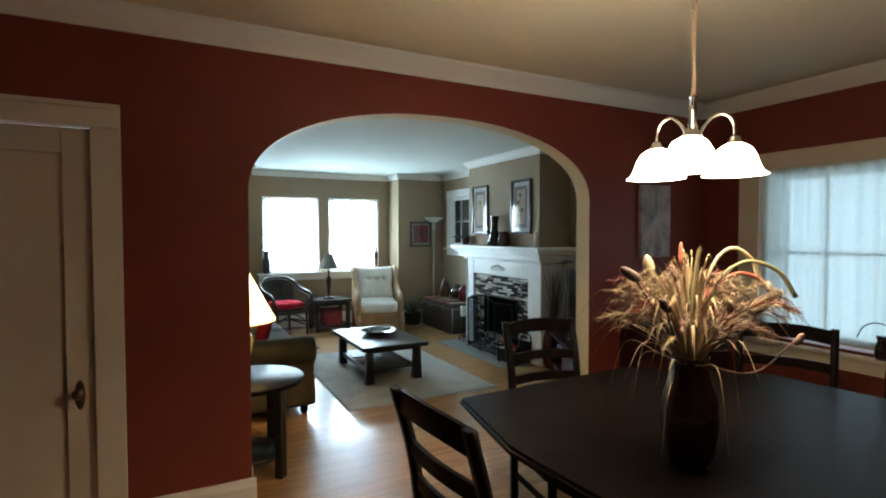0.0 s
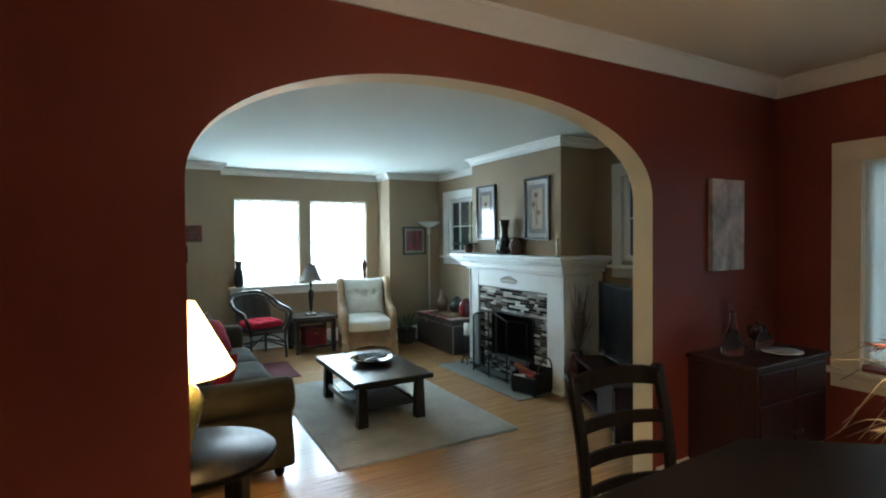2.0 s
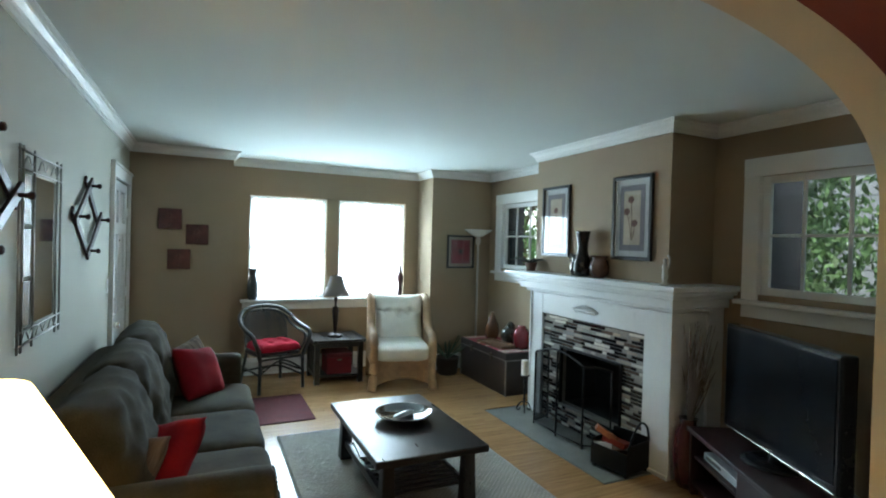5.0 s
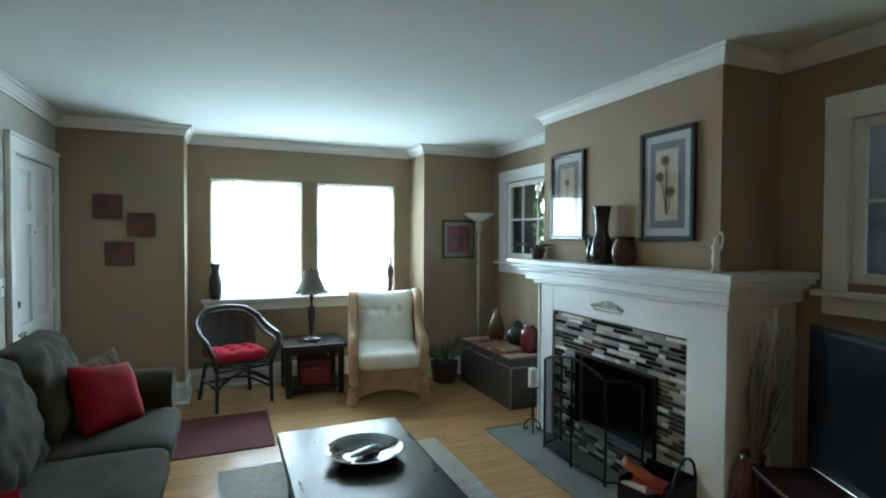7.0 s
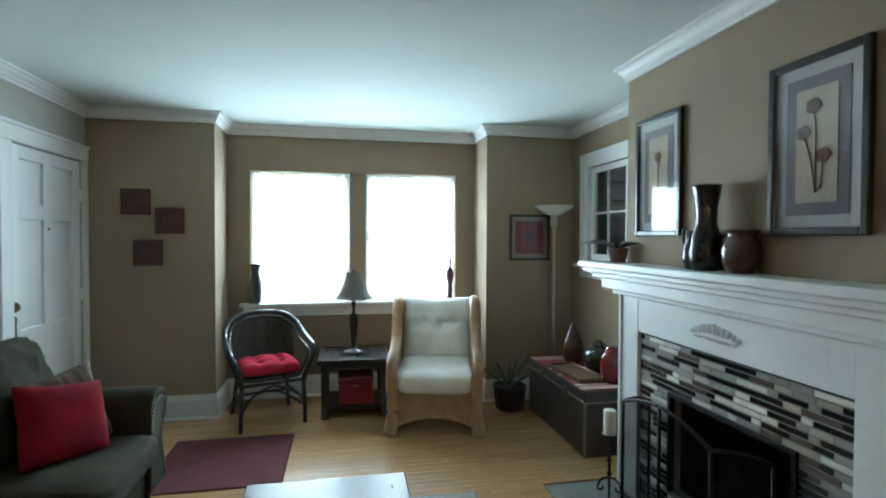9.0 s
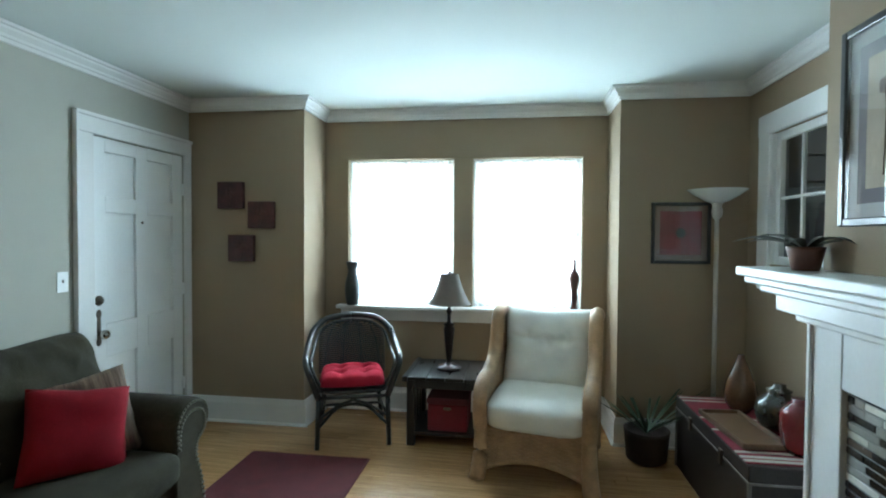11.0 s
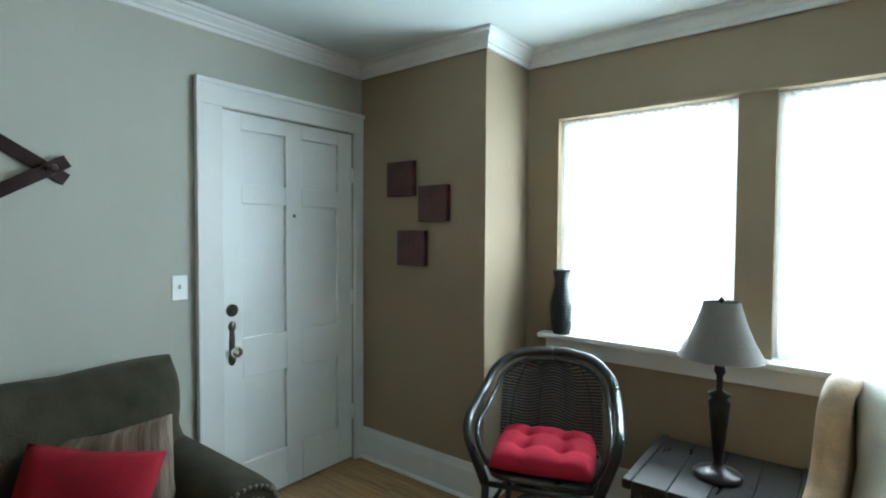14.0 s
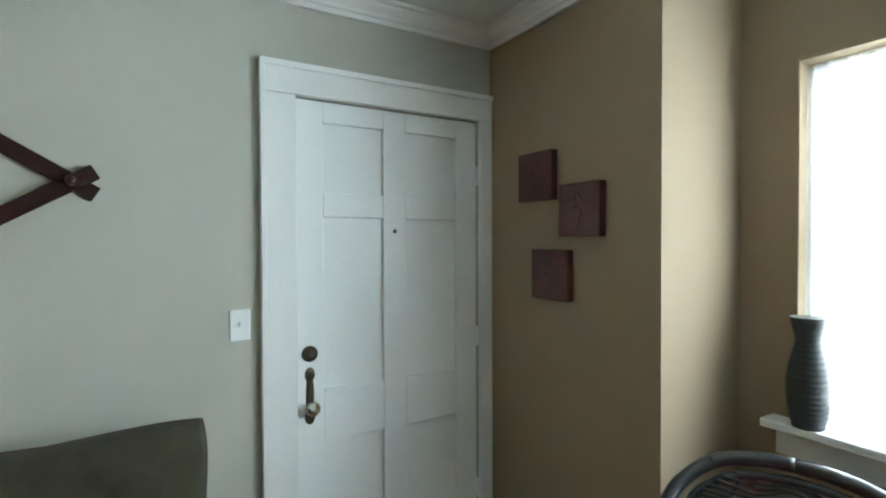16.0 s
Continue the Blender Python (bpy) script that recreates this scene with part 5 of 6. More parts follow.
def leafy(parent, at, count, length, droop, wide, material, seed, name="leaf"):
    rnd = random.Random(seed)
    for k in range(count):
        a = k * 2.4 + rnd.uniform(-0.3, 0.3)
        ln = length * rnd.uniform(0.7, 1.1)
        bm = bmesh.new()
        prev = None
        for i in range(9):
            u = i / 8
            r = ln * u
            z = ln * (0.75 * u - droop * u * u)
            half = wide * math.sin(math.pi * (0.08 + 0.92 * u)) + 0.0008
            c = Vector((at[0] + r * math.cos(a), at[1] + r * math.sin(a), at[2] + z))
            s = Vector((-math.sin(a), math.cos(a), 0)) * half
            cur = [bm.verts.new(c - s), bm.verts.new(c - Vector((0, 0, half * 0.5))), bm.verts.new(c + s)]
            if prev:
                bm.faces.new((prev[0], prev[1], cur[1], cur[0])).smooth = True
                bm.faces.new((prev[1], prev[2], cur[2], cur[1])).smooth = True
            prev = cur
        part(name, bm, material, parent)


fpot = thing("potted_plant", "thin green plant in a dark brown basket pot on the floor", "plant", pose(3.66, 8.24, 0))
turned("pot", mat("dark_woven_pot", (0.035, 0.022, 0.018), 0.7, vary=0.4, bump=0.6, grain=90), fpot, [(0.10, 0), (0.125, 0.02), (0.14, 0.18), (0.145, 0.21), (0.13, 0.21), (0.12, 0.18), (0.0, 0.18)])
leafy(fpot, (0, 0, 0.18), 24, 0.40, 0.10, 0.009, mat("dark_green_leaf", (0.035, 0.07, 0.03), 0.5, vary=0.3), 2)

# ---- mantel things ----
mp = thing("orchid_pot", "dark strappy plant in a terracotta pot on the mantel", "plant", pose(3.83, 6.77, 1.345))
turned("pot", mat("brown_terracotta", (0.14, 0.055, 0.035), 0.5, vary=0.2), mp, [(0.042, 0), (0.058, 0.07), (0.062, 0.085), (0.055, 0.085), (0.05, 0.07), (0.0, 0.068)])
leafy(mp, (0, 0, 0.07), 11, 0.27, 0.62, 0.016, mat("blackish_green_leaf", (0.018, 0.025, 0.016), 0.35, vary=0.3, coat=0.2), 7)
DKV = mat("black_brown_ceramic", (0.022, 0.016, 0.016), 0.25, vary=0.3, coat=0.3)
vase("tall_vase", (3.82, 6.01, 1.345), [(0.05, 0), (0.068, 0.03), (0.074, 0.08), (0.06, 0.15), (0.043, 0.21), (0.045, 0.28), (0.06, 0.37), (0.062, 0.378), (0.054, 0.378), (0.04, 0.29), (0.0, 0.28)], DKV, "tall dark ceramic vase on the mantel")
pit = thing("small_pitcher", "small dark ceramic pitcher with a looped handle on the mantel", "pitcher", pose(3.84, 6.12, 1.345))
turned("body", DKV, pit, [(0.035, 0), (0.05, 0.05), (0.045, 0.10), (0.03, 0.14), (0.036, 0.18), (0.0, 0.178)])
bm = bmesh.new()
tube(bm, [(0, 0.03, 0.17), (0, 0.065, 0.185), (0, 0.075, 0.14), (0, 0.05, 0.08)], 0.008, 8)
part("handle", bm, DKV, pit)
vase("squat_jar", (3.83, 5.815, 1.345), [(0.05, 0), (0.072, 0.04), (0.078, 0.09), (0.066, 0.14), (0.05, 0.155), (0.064, 0.17), (0.066, 0.178), (0.0, 0.176)], mat("chestnut_glaze", (0.075, 0.03, 0.02), 0.2, vary=0.4, coat=0.4), "squat chestnut brown jar on the mantel")
bm = bmesh.new()
lathe(bm, [(0.032, 0), (0.034, 0.012), (0.014, 0.02), (0.022, 0.06), (0.016, 0.10), (0.024, 0.13), (0.010, 0.15), (0.014, 0.17), (0.0, 0.185)], (0, 0, 0), 14)
tube(bm, [(0.0, 0, 0.10), (0.0, -0.03, 0.13), (0.0, -0.038, 0.18), (0.0, -0.02, 0.205)], 0.007, 6)
tube(bm, [(0.0, 0, 0.11), (0.0, 0.02, 0.08), (0.0, 0.012, 0.05)], 0.006, 6)
ob = solid("figurine", bm, mat("frosted_porcelain", (0.50, 0.47, 0.42), 0.3, vary=0.1), "small pale porcelain figurine standing on the mantel", "figurine")
ob.location = (3.80, 5.14, 1.345)

# candle stand
cs = thing("candle_holder", "black iron scrolled candle holder with a white pillar candle", "candle holder", pose(3.75, 6.70, 0.004))
bm = bmesh.new()
tube(bm, [(0, 0, 0.04), (0, 0, 0.34)], 0.008, 8)
lathe(bm, [(0.02, 0.33), (0.045, 0.345), (0.045, 0.35), (0.0, 0.35)], (0, 0, 0), 16)
for z in (0.12, 0.20, 0.28):
    lathe(bm, [(0.008, z - 0.012), (0.016, z), (0.008, z + 0.012)], (0, 0, 0), 12)
part("stem", bm, IRON, cs)
for k in range(3):
    a = 2.1 * k
    bm = bmesh.new()
    tube(bm, [(0.0, 0, 0.10), (0.05 * math.cos(a), 0.05 * math.sin(a), 0.07), (0.075 * math.cos(a), 0.075 * math.sin(a), 0.012), (0.05 * math.cos(a), 0.05 * math.sin(a), 0.009), (0.04 * math.cos(a), 0.04 * math.sin(a), 0.03)], 0.006, 6)
    part("leg", bm, IRON, cs)
turned("candle", mat("white_wax", (0.75, 0.72, 0.65), 0.5, vary=0.05), cs, [(0.035, 0.35), (0.036, 0.355), (0.036, 0.485), (0.032, 0.49), (0.0, 0.484)], label="white pillar candle")

# log basket
lb = thing("log_basket", "black iron log holder with papers and kindling by the hearth", "basket", pose(3.70, 5.40, 0.004, 0, 0, 12))
boxes("tray", IRON, lb, [((-0.14, -0.15, 0.02), (0.14, 0.15, 0.035)), ((-0.14, -0.15, 0.03), (-0.13, 0.15, 0.17)), ((0.13, -0.15, 0.03), (0.14, 0.15, 0.24)), ((-0.13, -0.15, 0.03), (0.13, -0.14, 0.22)), ((-0.13, 0.14, 0.03), (0.13, 0.15, 0.20))], 0.004)
boxes("foot", IRON, lb, [((x, y, 0), (x + 0.02, y + 0.02, 0.02)) for x in (-0.13, 0.11) for y in (-0.14, 0.12)], 0.002)
bm = bmesh.new()
tube(bm, [(0.13, -0.145, 0.22), (0.10, -0.145, 0.32), (0.02, -0.145, 0.36), (-0.06, -0.145, 0.30), (-0.13, -0.145, 0.18)], 0.008, 8)
part("handle", bm, IRON, lb)
for k, (m, z, a) in enumerate(((mat("red_card", (0.30, 0.03, 0.02), 0.6, vary=0.3), 0.19, 14), (mat("pale_paper", (0.45, 0.42, 0.42), 0.7, vary=0.3, scale=20), 0.15, -10), (mat("orange_card", (0.40, 0.12, 0.05), 0.6, vary=0.3), 0.235, 30))):
    bm = bmesh.new()
    box(bm, (-0.10, -0.08, -0.02), (0.10, 0.08, 0.02), 0.004)
    ob = solid("firelighter_box", bm, m, "bright cardboard packet in the log holder", "box", group="packets in the log holder")
    ob.matrix_world = pose(3.68 - 0.02 * k, 5.42 + 0.03 * k, z, a, 14, 20 + a)
for k in range(3):
    bm = bmesh.new()
    rod(bm, (-0.11, 0, 0), (0.11, 0, 0), 0.03, 0.034, 9)
    ob = solid("log", bm, mat("log_bark", (0.10, 0.07, 0.05), 0.9, vary=0.4, bump=0.6), "split firewood log in the log holder", "log", group="logs in the log holder")
    ob.matrix_world = pose(3.70, 5.30 + 0.09 * k, 0.073, 0, 0, 10)

# floor vase with bare branches
fv = thing("floor_vase", "tall dark red floor vase with dry branches beside the fireplace", "vase", pose(3.925, 5.02, 0))
turned("body", mat("wine_red_glaze", (0.055, 0.008, 0.01), 0.2, vary=0.3, coat=0.4), fv, [(0.06, 0), (0.085, 0.05), (0.095, 0.22), (0.08, 0.36), (0.05, 0.43), (0.06, 0.46), (0.05, 0.458), (0.0, 0.42)])
rnd = random.Random(11)
TWIG = mat("grey_brown_twig", (0.12, 0.085, 0.065), 0.8, vary=0.4)
for k in range(75):
    a, s = rnd.uniform(-2.6, 0.9), rnd.uniform(0.03, 0.24)
    h = rnd.uniform(0.75, 1.12)
    bm = bmesh.new()
    tube(bm, [(0, 0, 0.40), (0.4 * s * math.cos(a), 0.4 * s * math.sin(a), 0.40 + (h - 0.4) * 0.5), (s * math.cos(a), min(0.07, s * math.sin(a) * 0.6), h)], 0.004, 5, 0.0015, steps=4)
    part("branch", bm, TWIG, fv)

# ---- television ----
ts = thing("tv_stand", "dark mahogany television stand with open shelves", "tv stand", pose(3.819, 4.421, 0, 0, 0, -118))
SW, SD, SH = 1.0, 0.42, 0.43
boxes("top", MAHOG, ts, [((-SW / 2 - 0.015, -SD / 2 - 0.015, SH - 0.03), (SW / 2 + 0.015, SD / 2, SH))], 0.006)
boxes("side_panel", MAHOG, ts, [((-SW / 2, -SD / 2, 0.03), (-SW / 2 + 0.03, SD / 2, SH - 0.03)), ((SW / 2 - 0.03, -SD / 2, 0.03), (SW / 2, SD / 2, SH - 0.03)), ((0.08, -SD / 2 + 0.01, 0.09), (0.105, SD / 2, SH - 0.03))], 0.003)
boxes("shelf", MAHOG, ts, [((-SW / 2 + 0.03, -SD / 2 + 0.01, 0.065), (SW / 2 - 0.03, SD / 2, 0.09)), ((-SW / 2 + 0.03, -SD / 2 + 0.02, 0.235), (0.08, SD / 2, 0.255))], 0.003)
boxes("door", MAHOG, ts, [((0.11, -SD / 2 - 0.004, 0.095), (SW / 2 - 0.034, -SD / 2 + 0.014, SH - 0.034))], 0.004)
boxes("back_panel", MAHOG, ts, [((-SW / 2 + 0.03, SD / 2 - 0.012, 0.09), (SW / 2 - 0.03, SD / 2 - 0.004, SH - 0.03))], 0.0)
boxes("foot", MAHOG, ts, [((x, y, 0), (x + 0.05, y + 0.05, 0.03)) for x in (-SW / 2, SW / 2 - 0.05) for y in (-SD / 2, SD / 2 - 0.05)], 0.003)
dv = thing("dvd_player", "flat silver-grey disc player on the stand's shelf", "disc player", pose(3.819, 4.421, 0, 0, 0, -118) @ pose(-0.2, -0.03, 0.255))
boxes("body", mat("silver_plastic", (0.30, 0.31, 0.32), 0.35, vary=0.06), dv, [((-0.2, -0.13, 0.004), (0.2, 0.13, 0.05))], 0.004)
boxes("tray_door", mat("black_plastic_strip", (0.02, 0.02, 0.022), 0.3), dv, [((-0.16, -0.134, 0.022), (0.02, -0.128, 0.04))], 0.001)
tv = thing("television", "black flat screen television, switched off", "television", pose(3.815, 4.368, SH, 0, 0, -116))
TVB = mat("glossy_black_plastic", (0.010, 0.010, 0.011), 0.2, vary=0.1, bump=0, spec=0.3)
turned("foot", TVB, tv, [(0.17, 0), (0.17, 0.008), (0.13, 0.016), (0.04, 0.02), (0.035, 0.07)], n=32)
boxes("bezel", TVB, tv, [((-0.49, -0.03, 0.045), (0.49, 0.05, 0.70))], 0.012)
boxes("screen", mat("matt_black_screen", (0.006, 0.007, 0.009), 0.22, vary=0.05, bump=0, spec=0.08), tv, [((-0.462, -0.034, 0.095), (0.462, -0.028, 0.672))], 0.001)
boxes("silver_strip", CHROME, tv, [((-0.44, -0.036, 0.052), (0.46, -0.028, 0.060))], 0.002)

# ---- end table and lit lamp by the arch ----
et = thing("end_table", "round black wooden end table behind the sofa arm", "end table", pose(0.635, 3.905, 0))
turned("tabletop", ESP, et, [(0.30, 0.57), (0.322, 0.575), (0.325, 0.595), (0.318, 0.602), (0.0, 0.602)], n=48)
for k in range(4):
    a = math.pi / 4 + k * math.pi / 2
    bm = bmesh.new()
    box(bm, (0.19, -0.03, 0), (0.24, 0.03, 0.57), 0.006)
    bm.transform(Matrix.Rotation(a, 4, "Z"))
    part("leg", bm, BLACKW, et)
turned("shelf", BLACKW, et, [(0.20, 0.12), (0.205, 0.13), (0.20, 0.145), (0.0, 0.145)], n=32)
ll = thing("table_lamp", "lit table lamp with a green ceramic base and cream shade", "lamp", pose(0.545, 3.925, 0.602))
turned("base", mat("green_gold_glaze", (0.085, 0.115, 0.035), 0.18, vary=0.5, scale=9, coat=0.5, second=(0.20, 0.17, 0.05)), ll,
       [(0.06, 0), (0.075, 0.012), (0.06, 0.03), (0.085, 0.10), (0.115, 0.19), (0.118, 0.24), (0.09, 0.29), (0.05, 0.315), (0.03, 0.325), (0.03, 0.34), (0.0, 0.341)], label="mottled green glazed ceramic base")
turned("neck", BRASS, ll, [(0.012, 0.34), (0.012, 0.42), (0.018, 0.42), (0.018, 0.46), (0.0, 0.461)], n=14)


def shade_cloth(name, cloth, light, strength):
    """A lamp shade that lets the bulb's light through and glows with it."""
    m = bpy.data.materials.new(name)
    m.use_nodes = True
    n, l = m.node_tree.nodes, m.node_tree.links
    b = n["Principled BSDF"]
    b.inputs["Base Color"].default_value = (*cloth, 1)
    b.inputs["Roughness"].default_value = 0.8
    tr, mx, ad, em = n.new("ShaderNodeBsdfTranslucent"), n.new("ShaderNodeMixShader"), n.new("ShaderNodeAddShader"), n.new("ShaderNodeEmission")
    tr.inputs["Color"].default_value = (*cloth, 1)
    em.inputs["Color"].default_value, em.inputs["Strength"].default_value = (*light, 1), strength
    mx.inputs["Fac"].default_value = 0.6
    l.new(b.outputs[0], mx.inputs[1])
    l.new(tr.outputs[0], mx.inputs[2])
    l.new(mx.outputs[0], ad.inputs[0])
    l.new(em.outputs[0], ad.inputs[1])
    l.new(ad.outputs[0], n["Material Output"].inputs["Surface"])
    return m


bm = bmesh.new()
lathe(bm, [(0.243, 0.36), (0.246, 0.365), (0.09, 0.662), (0.088, 0.665)], n=40, caps=False)
part("shade", bm, shade_cloth("lit_cream_shade", (0.92, 0.78, 0.52), (1.0, 0.80, 0.48), 0.9), ll, "glowing cream cone lampshade")
lamp("end_table_bulb", "POINT", pose(0.545, 3.925, 0.602 + 0.52), LAMP_W, (1.0, 0.66, 0.30), shadow_soft_size=0.035)

# ---- dining room ----
dt = thing("dining_table", "large dark espresso eight-sided dining table", "dining table", pose(2.18, 1.72, 0))
rim = [(-0.80, 0.83), (0.28, 0.88), (0.87, 0.42), (0.94, -0.28), (0.55, -0.80), (-0.32, -0.88), (-0.86, -0.50), (-0.91, 0.28)]
bm = bmesh.new()
f = bm.faces.new([bm.verts.new((x, y, 0.715)) for x, y in rim])
r = bmesh.ops.extrude_face_region(bm, geom=[f])
bmesh.ops.translate(bm, verts=[g for g in r["geom"] if isinstance(g, bmesh.types.BMVert)], vec=(0, 0, 0.037))
bmesh.ops.bevel(bm, geom=bm.edges[:], offset=0.012, segments=3, affect="EDGES")
part("tabletop", bm, ESP, dt)
bm = bmesh.new()
f = bm.faces.new([bm.verts.new((x * 0.86, y * 0.86, 0.62)) for x, y in rim])
r = bmesh.ops.extrude_face_region(bm, geom=[f])
bmesh.ops.translate(bm, verts=[g for g in r["geom"] if isinstance(g, bmesh.types.BMVert)], vec=(0, 0, 0.095))
part("apron", bm, ESP, dt)
turned("pedestal", ESP, dt, [(0.16, 0.08), (0.16, 0.12), (0.10, 0.16), (0.09, 0.30), (0.13, 0.42), (0.10, 0.52), (0.18, 0.62)])
for k in range(4):
    bm = bmesh.new()
    tube(bm, [(0, 0, 0.12), (0.25, 0, 0.11), (0.48, 0, 0.035)], 0.05, 10, 0.034)
    bm.transform(Matrix.Rotation(math.pi / 4 + k * math.pi / 2, 4, "Z"))
    part("foot", bm, ESP, dt)


def dining_chair():
    """Ladder-back chair, front towards -y, back at +y."""
    c = thing("dining_chair", "dark espresso ladder-back dining chair at the table", "chair", group="chairs round the table")
    for x in (-1, 1):
        bm = bmesh.new()
        pts = smooth_path([(x * 0.205, 0.20, 0.0), (x * 0.205, 0.205, 0.25), (x * 0.205, 0.205, 0.46), (x * 0.21, 0.235, 0.75), (x * 0.215, 0.30, 1.0)], 5)
        prev = None
        for p in pts:
            ring = [bm.verts.new((p.x + dx, p.y + dy, p.z)) for dx, dy in ((-0.018, -0.015), (0.018, -0.015), (0.018, 0.015), (-0.018, 0.015))]
            if prev:
                for i in range(4):
                    bm.faces.new((prev[i], prev[(i + 1) % 4], ring[(i + 1) % 4], ring[i])).smooth = True
            else:
                bm.faces.new(ring[::-1])
            prev = ring
        bm.faces.new(prev)
        part("back_post", bm, ESP, c)
        bm = bmesh.new()
        rod(bm, (x * 0.21, -0.20, 0), (x * 0.21, -0.20, 0.44), 0.02, 0.026, 8)
        part("leg", bm, ESP, c)
    for z, h, y in ((0.955, 0.075, 0.283), (0.80, 0.05, 0.245), (0.68, 0.05, 0.222), (0.56, 0.05, 0.208)):
        bm = bmesh.new()
        prev = None
        for i in range(13):
            u = i / 6 - 1
            yy = y + 0.028 * (1 - u * u)
            up = (0.018 * (1 - u * u) if z > 0.9 else 0.008 * (1 - u * u))
            ring = [bm.verts.new((0.205 * u, yy + dy, z + dz + up)) for dy, dz in ((-0.008, -h / 2), (0.008, -h / 2), (0.008, h / 2), (-0.008, h / 2))]
            if prev:
                for k in range(4):
                    bm.faces.new((prev[k], prev[(k + 1) % 4], ring[(k + 1) % 4], ring[k])).smooth = False
            else:
                bm.faces.new(ring[::-1])
            prev = ring
        bm.faces.new(prev)
        part("top_rail" if z > 0.9 else "slat", bm, ESP, c)
    boxes("seat", mat("brown_seat_leather", (0.03, 0.02, 0.017), 0.45, vary=0.3), c, [((-0.225, -0.225, 0.44), (0.225, 0.20, 0.475))], 0.012)
    boxes("stretcher", ESP, c, [((-0.20, -0.208, 0.18), (0.20, -0.192, 0.21)), ((-0.213, -0.19, 0.16), (-0.197, 0.19, 0.19)), ((0.197, -0.19, 0.16), (0.213, 0.19, 0.19))], 0.003)
    return c


dc = dining_chair()
dc.matrix_world = pose(*CHAIRS[0][:2], 0, 0, 0, CHAIRS[0][2])
for x, y, a in CHAIRS[1:]:
    copy_thing(dc, pose(x, y, 0, 0, 0, a))

# chandelier
CX, CY = 1.71, 1.61
K, ZK = 0.69, 1.69     # the chandelier's size, and the height of its shades' lips
cl = thing("chandelier", "nickel chandelier with frosted bell shades, lit", "chandelier", pose(CX, CY, 0))
turned("canopy", CHROME, cl, [(0.065, HD - 0.001), (0.06, HD - 0.02), (0.02, HD - 0.035), (0.008, HD - 0.045)])
bm = bmesh.new()
for k in range(12):
    z = HD - 0.05 - 0.026 * k
    pts = [(0.011 * math.cos(t) if k % 2 else 0, 0 if k % 2 else 0.011 * math.cos(t), z - 0.016 + 0.02 * math.sin(t)) for t in [i * math.pi / 4 for i in range(9)]]
    tube(bm, pts, 0.003, 5, steps=2)
part("chain", bm, CHROME, cl)
turned("stem", CHROME, cl, [(0.006, 2.27), (0.007, 2.26), (0.007, 1.95), (0.013, 1.945), (0.013, 1.935), (0.008, 1.93), (0.012, 1.89), (0.008, 1.87), (0.014, 1.84), (0.022, 1.81), (0.014, 1.79), (0.02, 1.78), (0.008, 1.77), (0.0, 1.765)], n=20)
FROST = shade_cloth("lit_frosted_glass", (0.95, 0.90, 0.80), (1.0, 0.84, 0.60), 26.0)
for k in range(3):
    a = 3.72 + k * 2 * math.pi / 3
    m = Matrix.Rotation(a, 4, "Z") @ Matrix.Translation((0, 0, ZK)) @ Matrix.Diagonal((K, K, K, 1)) @ Matrix.Translation((0, 0, -1.625))
    bm = bmesh.new()
    tube(bm, [(0.025, 0, 1.80), (0.06, 0, 1.86), (0.11, 0, 1.905), (0.16, 0, 1.90), (0.19, 0, 1.86), (0.195, 0, 1.79)], 0.008, 8)
    bm.transform(m)
    arm = part("arm", bm, CHROME, cl)
    
    bm = bmesh.new()
    lathe(bm, [(0.012, 1.805), (0.022, 1.80), (0.025, 1.785), (0.034, 1.775), (0.034, 1.762)], (0.195, 0, 0), 18)
    bm.transform(m)
    part("socket", bm, CHROME, arm)
    bm = bmesh.new()
    lathe(bm, [(0.034, 1.768), (0.068, 1.748), (0.090, 1.71), (0.102, 1.67), (0.118, 1.64), (0.138, 1.625)], (0.195, 0, 0), 28, caps=False)
    bm.transform(m)
    part("shade", bm, FROST, arm, "glowing frosted glass bell shade")
    lamp("chandelier_bulb", "POINT", Matrix.Translation((CX, CY, 0)) @ m @ Matrix.Translation((0.195, 0, 1.70)), CHAND_W / 3, (1.0, 0.76, 0.48), shadow_soft_size=0.03)

# vase with dried arrangement
dvs = thing("dried_arrangement", "dried grasses and seed heads in a dark table vase", "flower arrangement", pose(CX, CY, 0.7525))
turned("vase", mat("dark_brown_vase", (0.016, 0.009, 0.008), 0.25, vary=0.3, coat=0.3), dvs, [(0.055, 0), (0.075, 0.05), (0.088, 0.14), (0.084, 0.22), (0.062, 0.29), (0.052, 0.33), (0.06, 0.355), (0.052, 0.353), (0.0, 0.32)])
rnd = random.Random(21)
STRAW = [mat("dried_" + n, c, 0.8, vary=0.3, scale=20) for n, c in (("straw", (0.24, 0.18, 0.11)), ("wheat", (0.34, 0.27, 0.165)), ("rust", (0.20, 0.05, 0.03)),
                                                                    ("umber", (0.045, 0.025, 0.02)), ("sage", (0.16, 0.15, 0.08)), ("rose", (0.20, 0.125, 0.095)))]


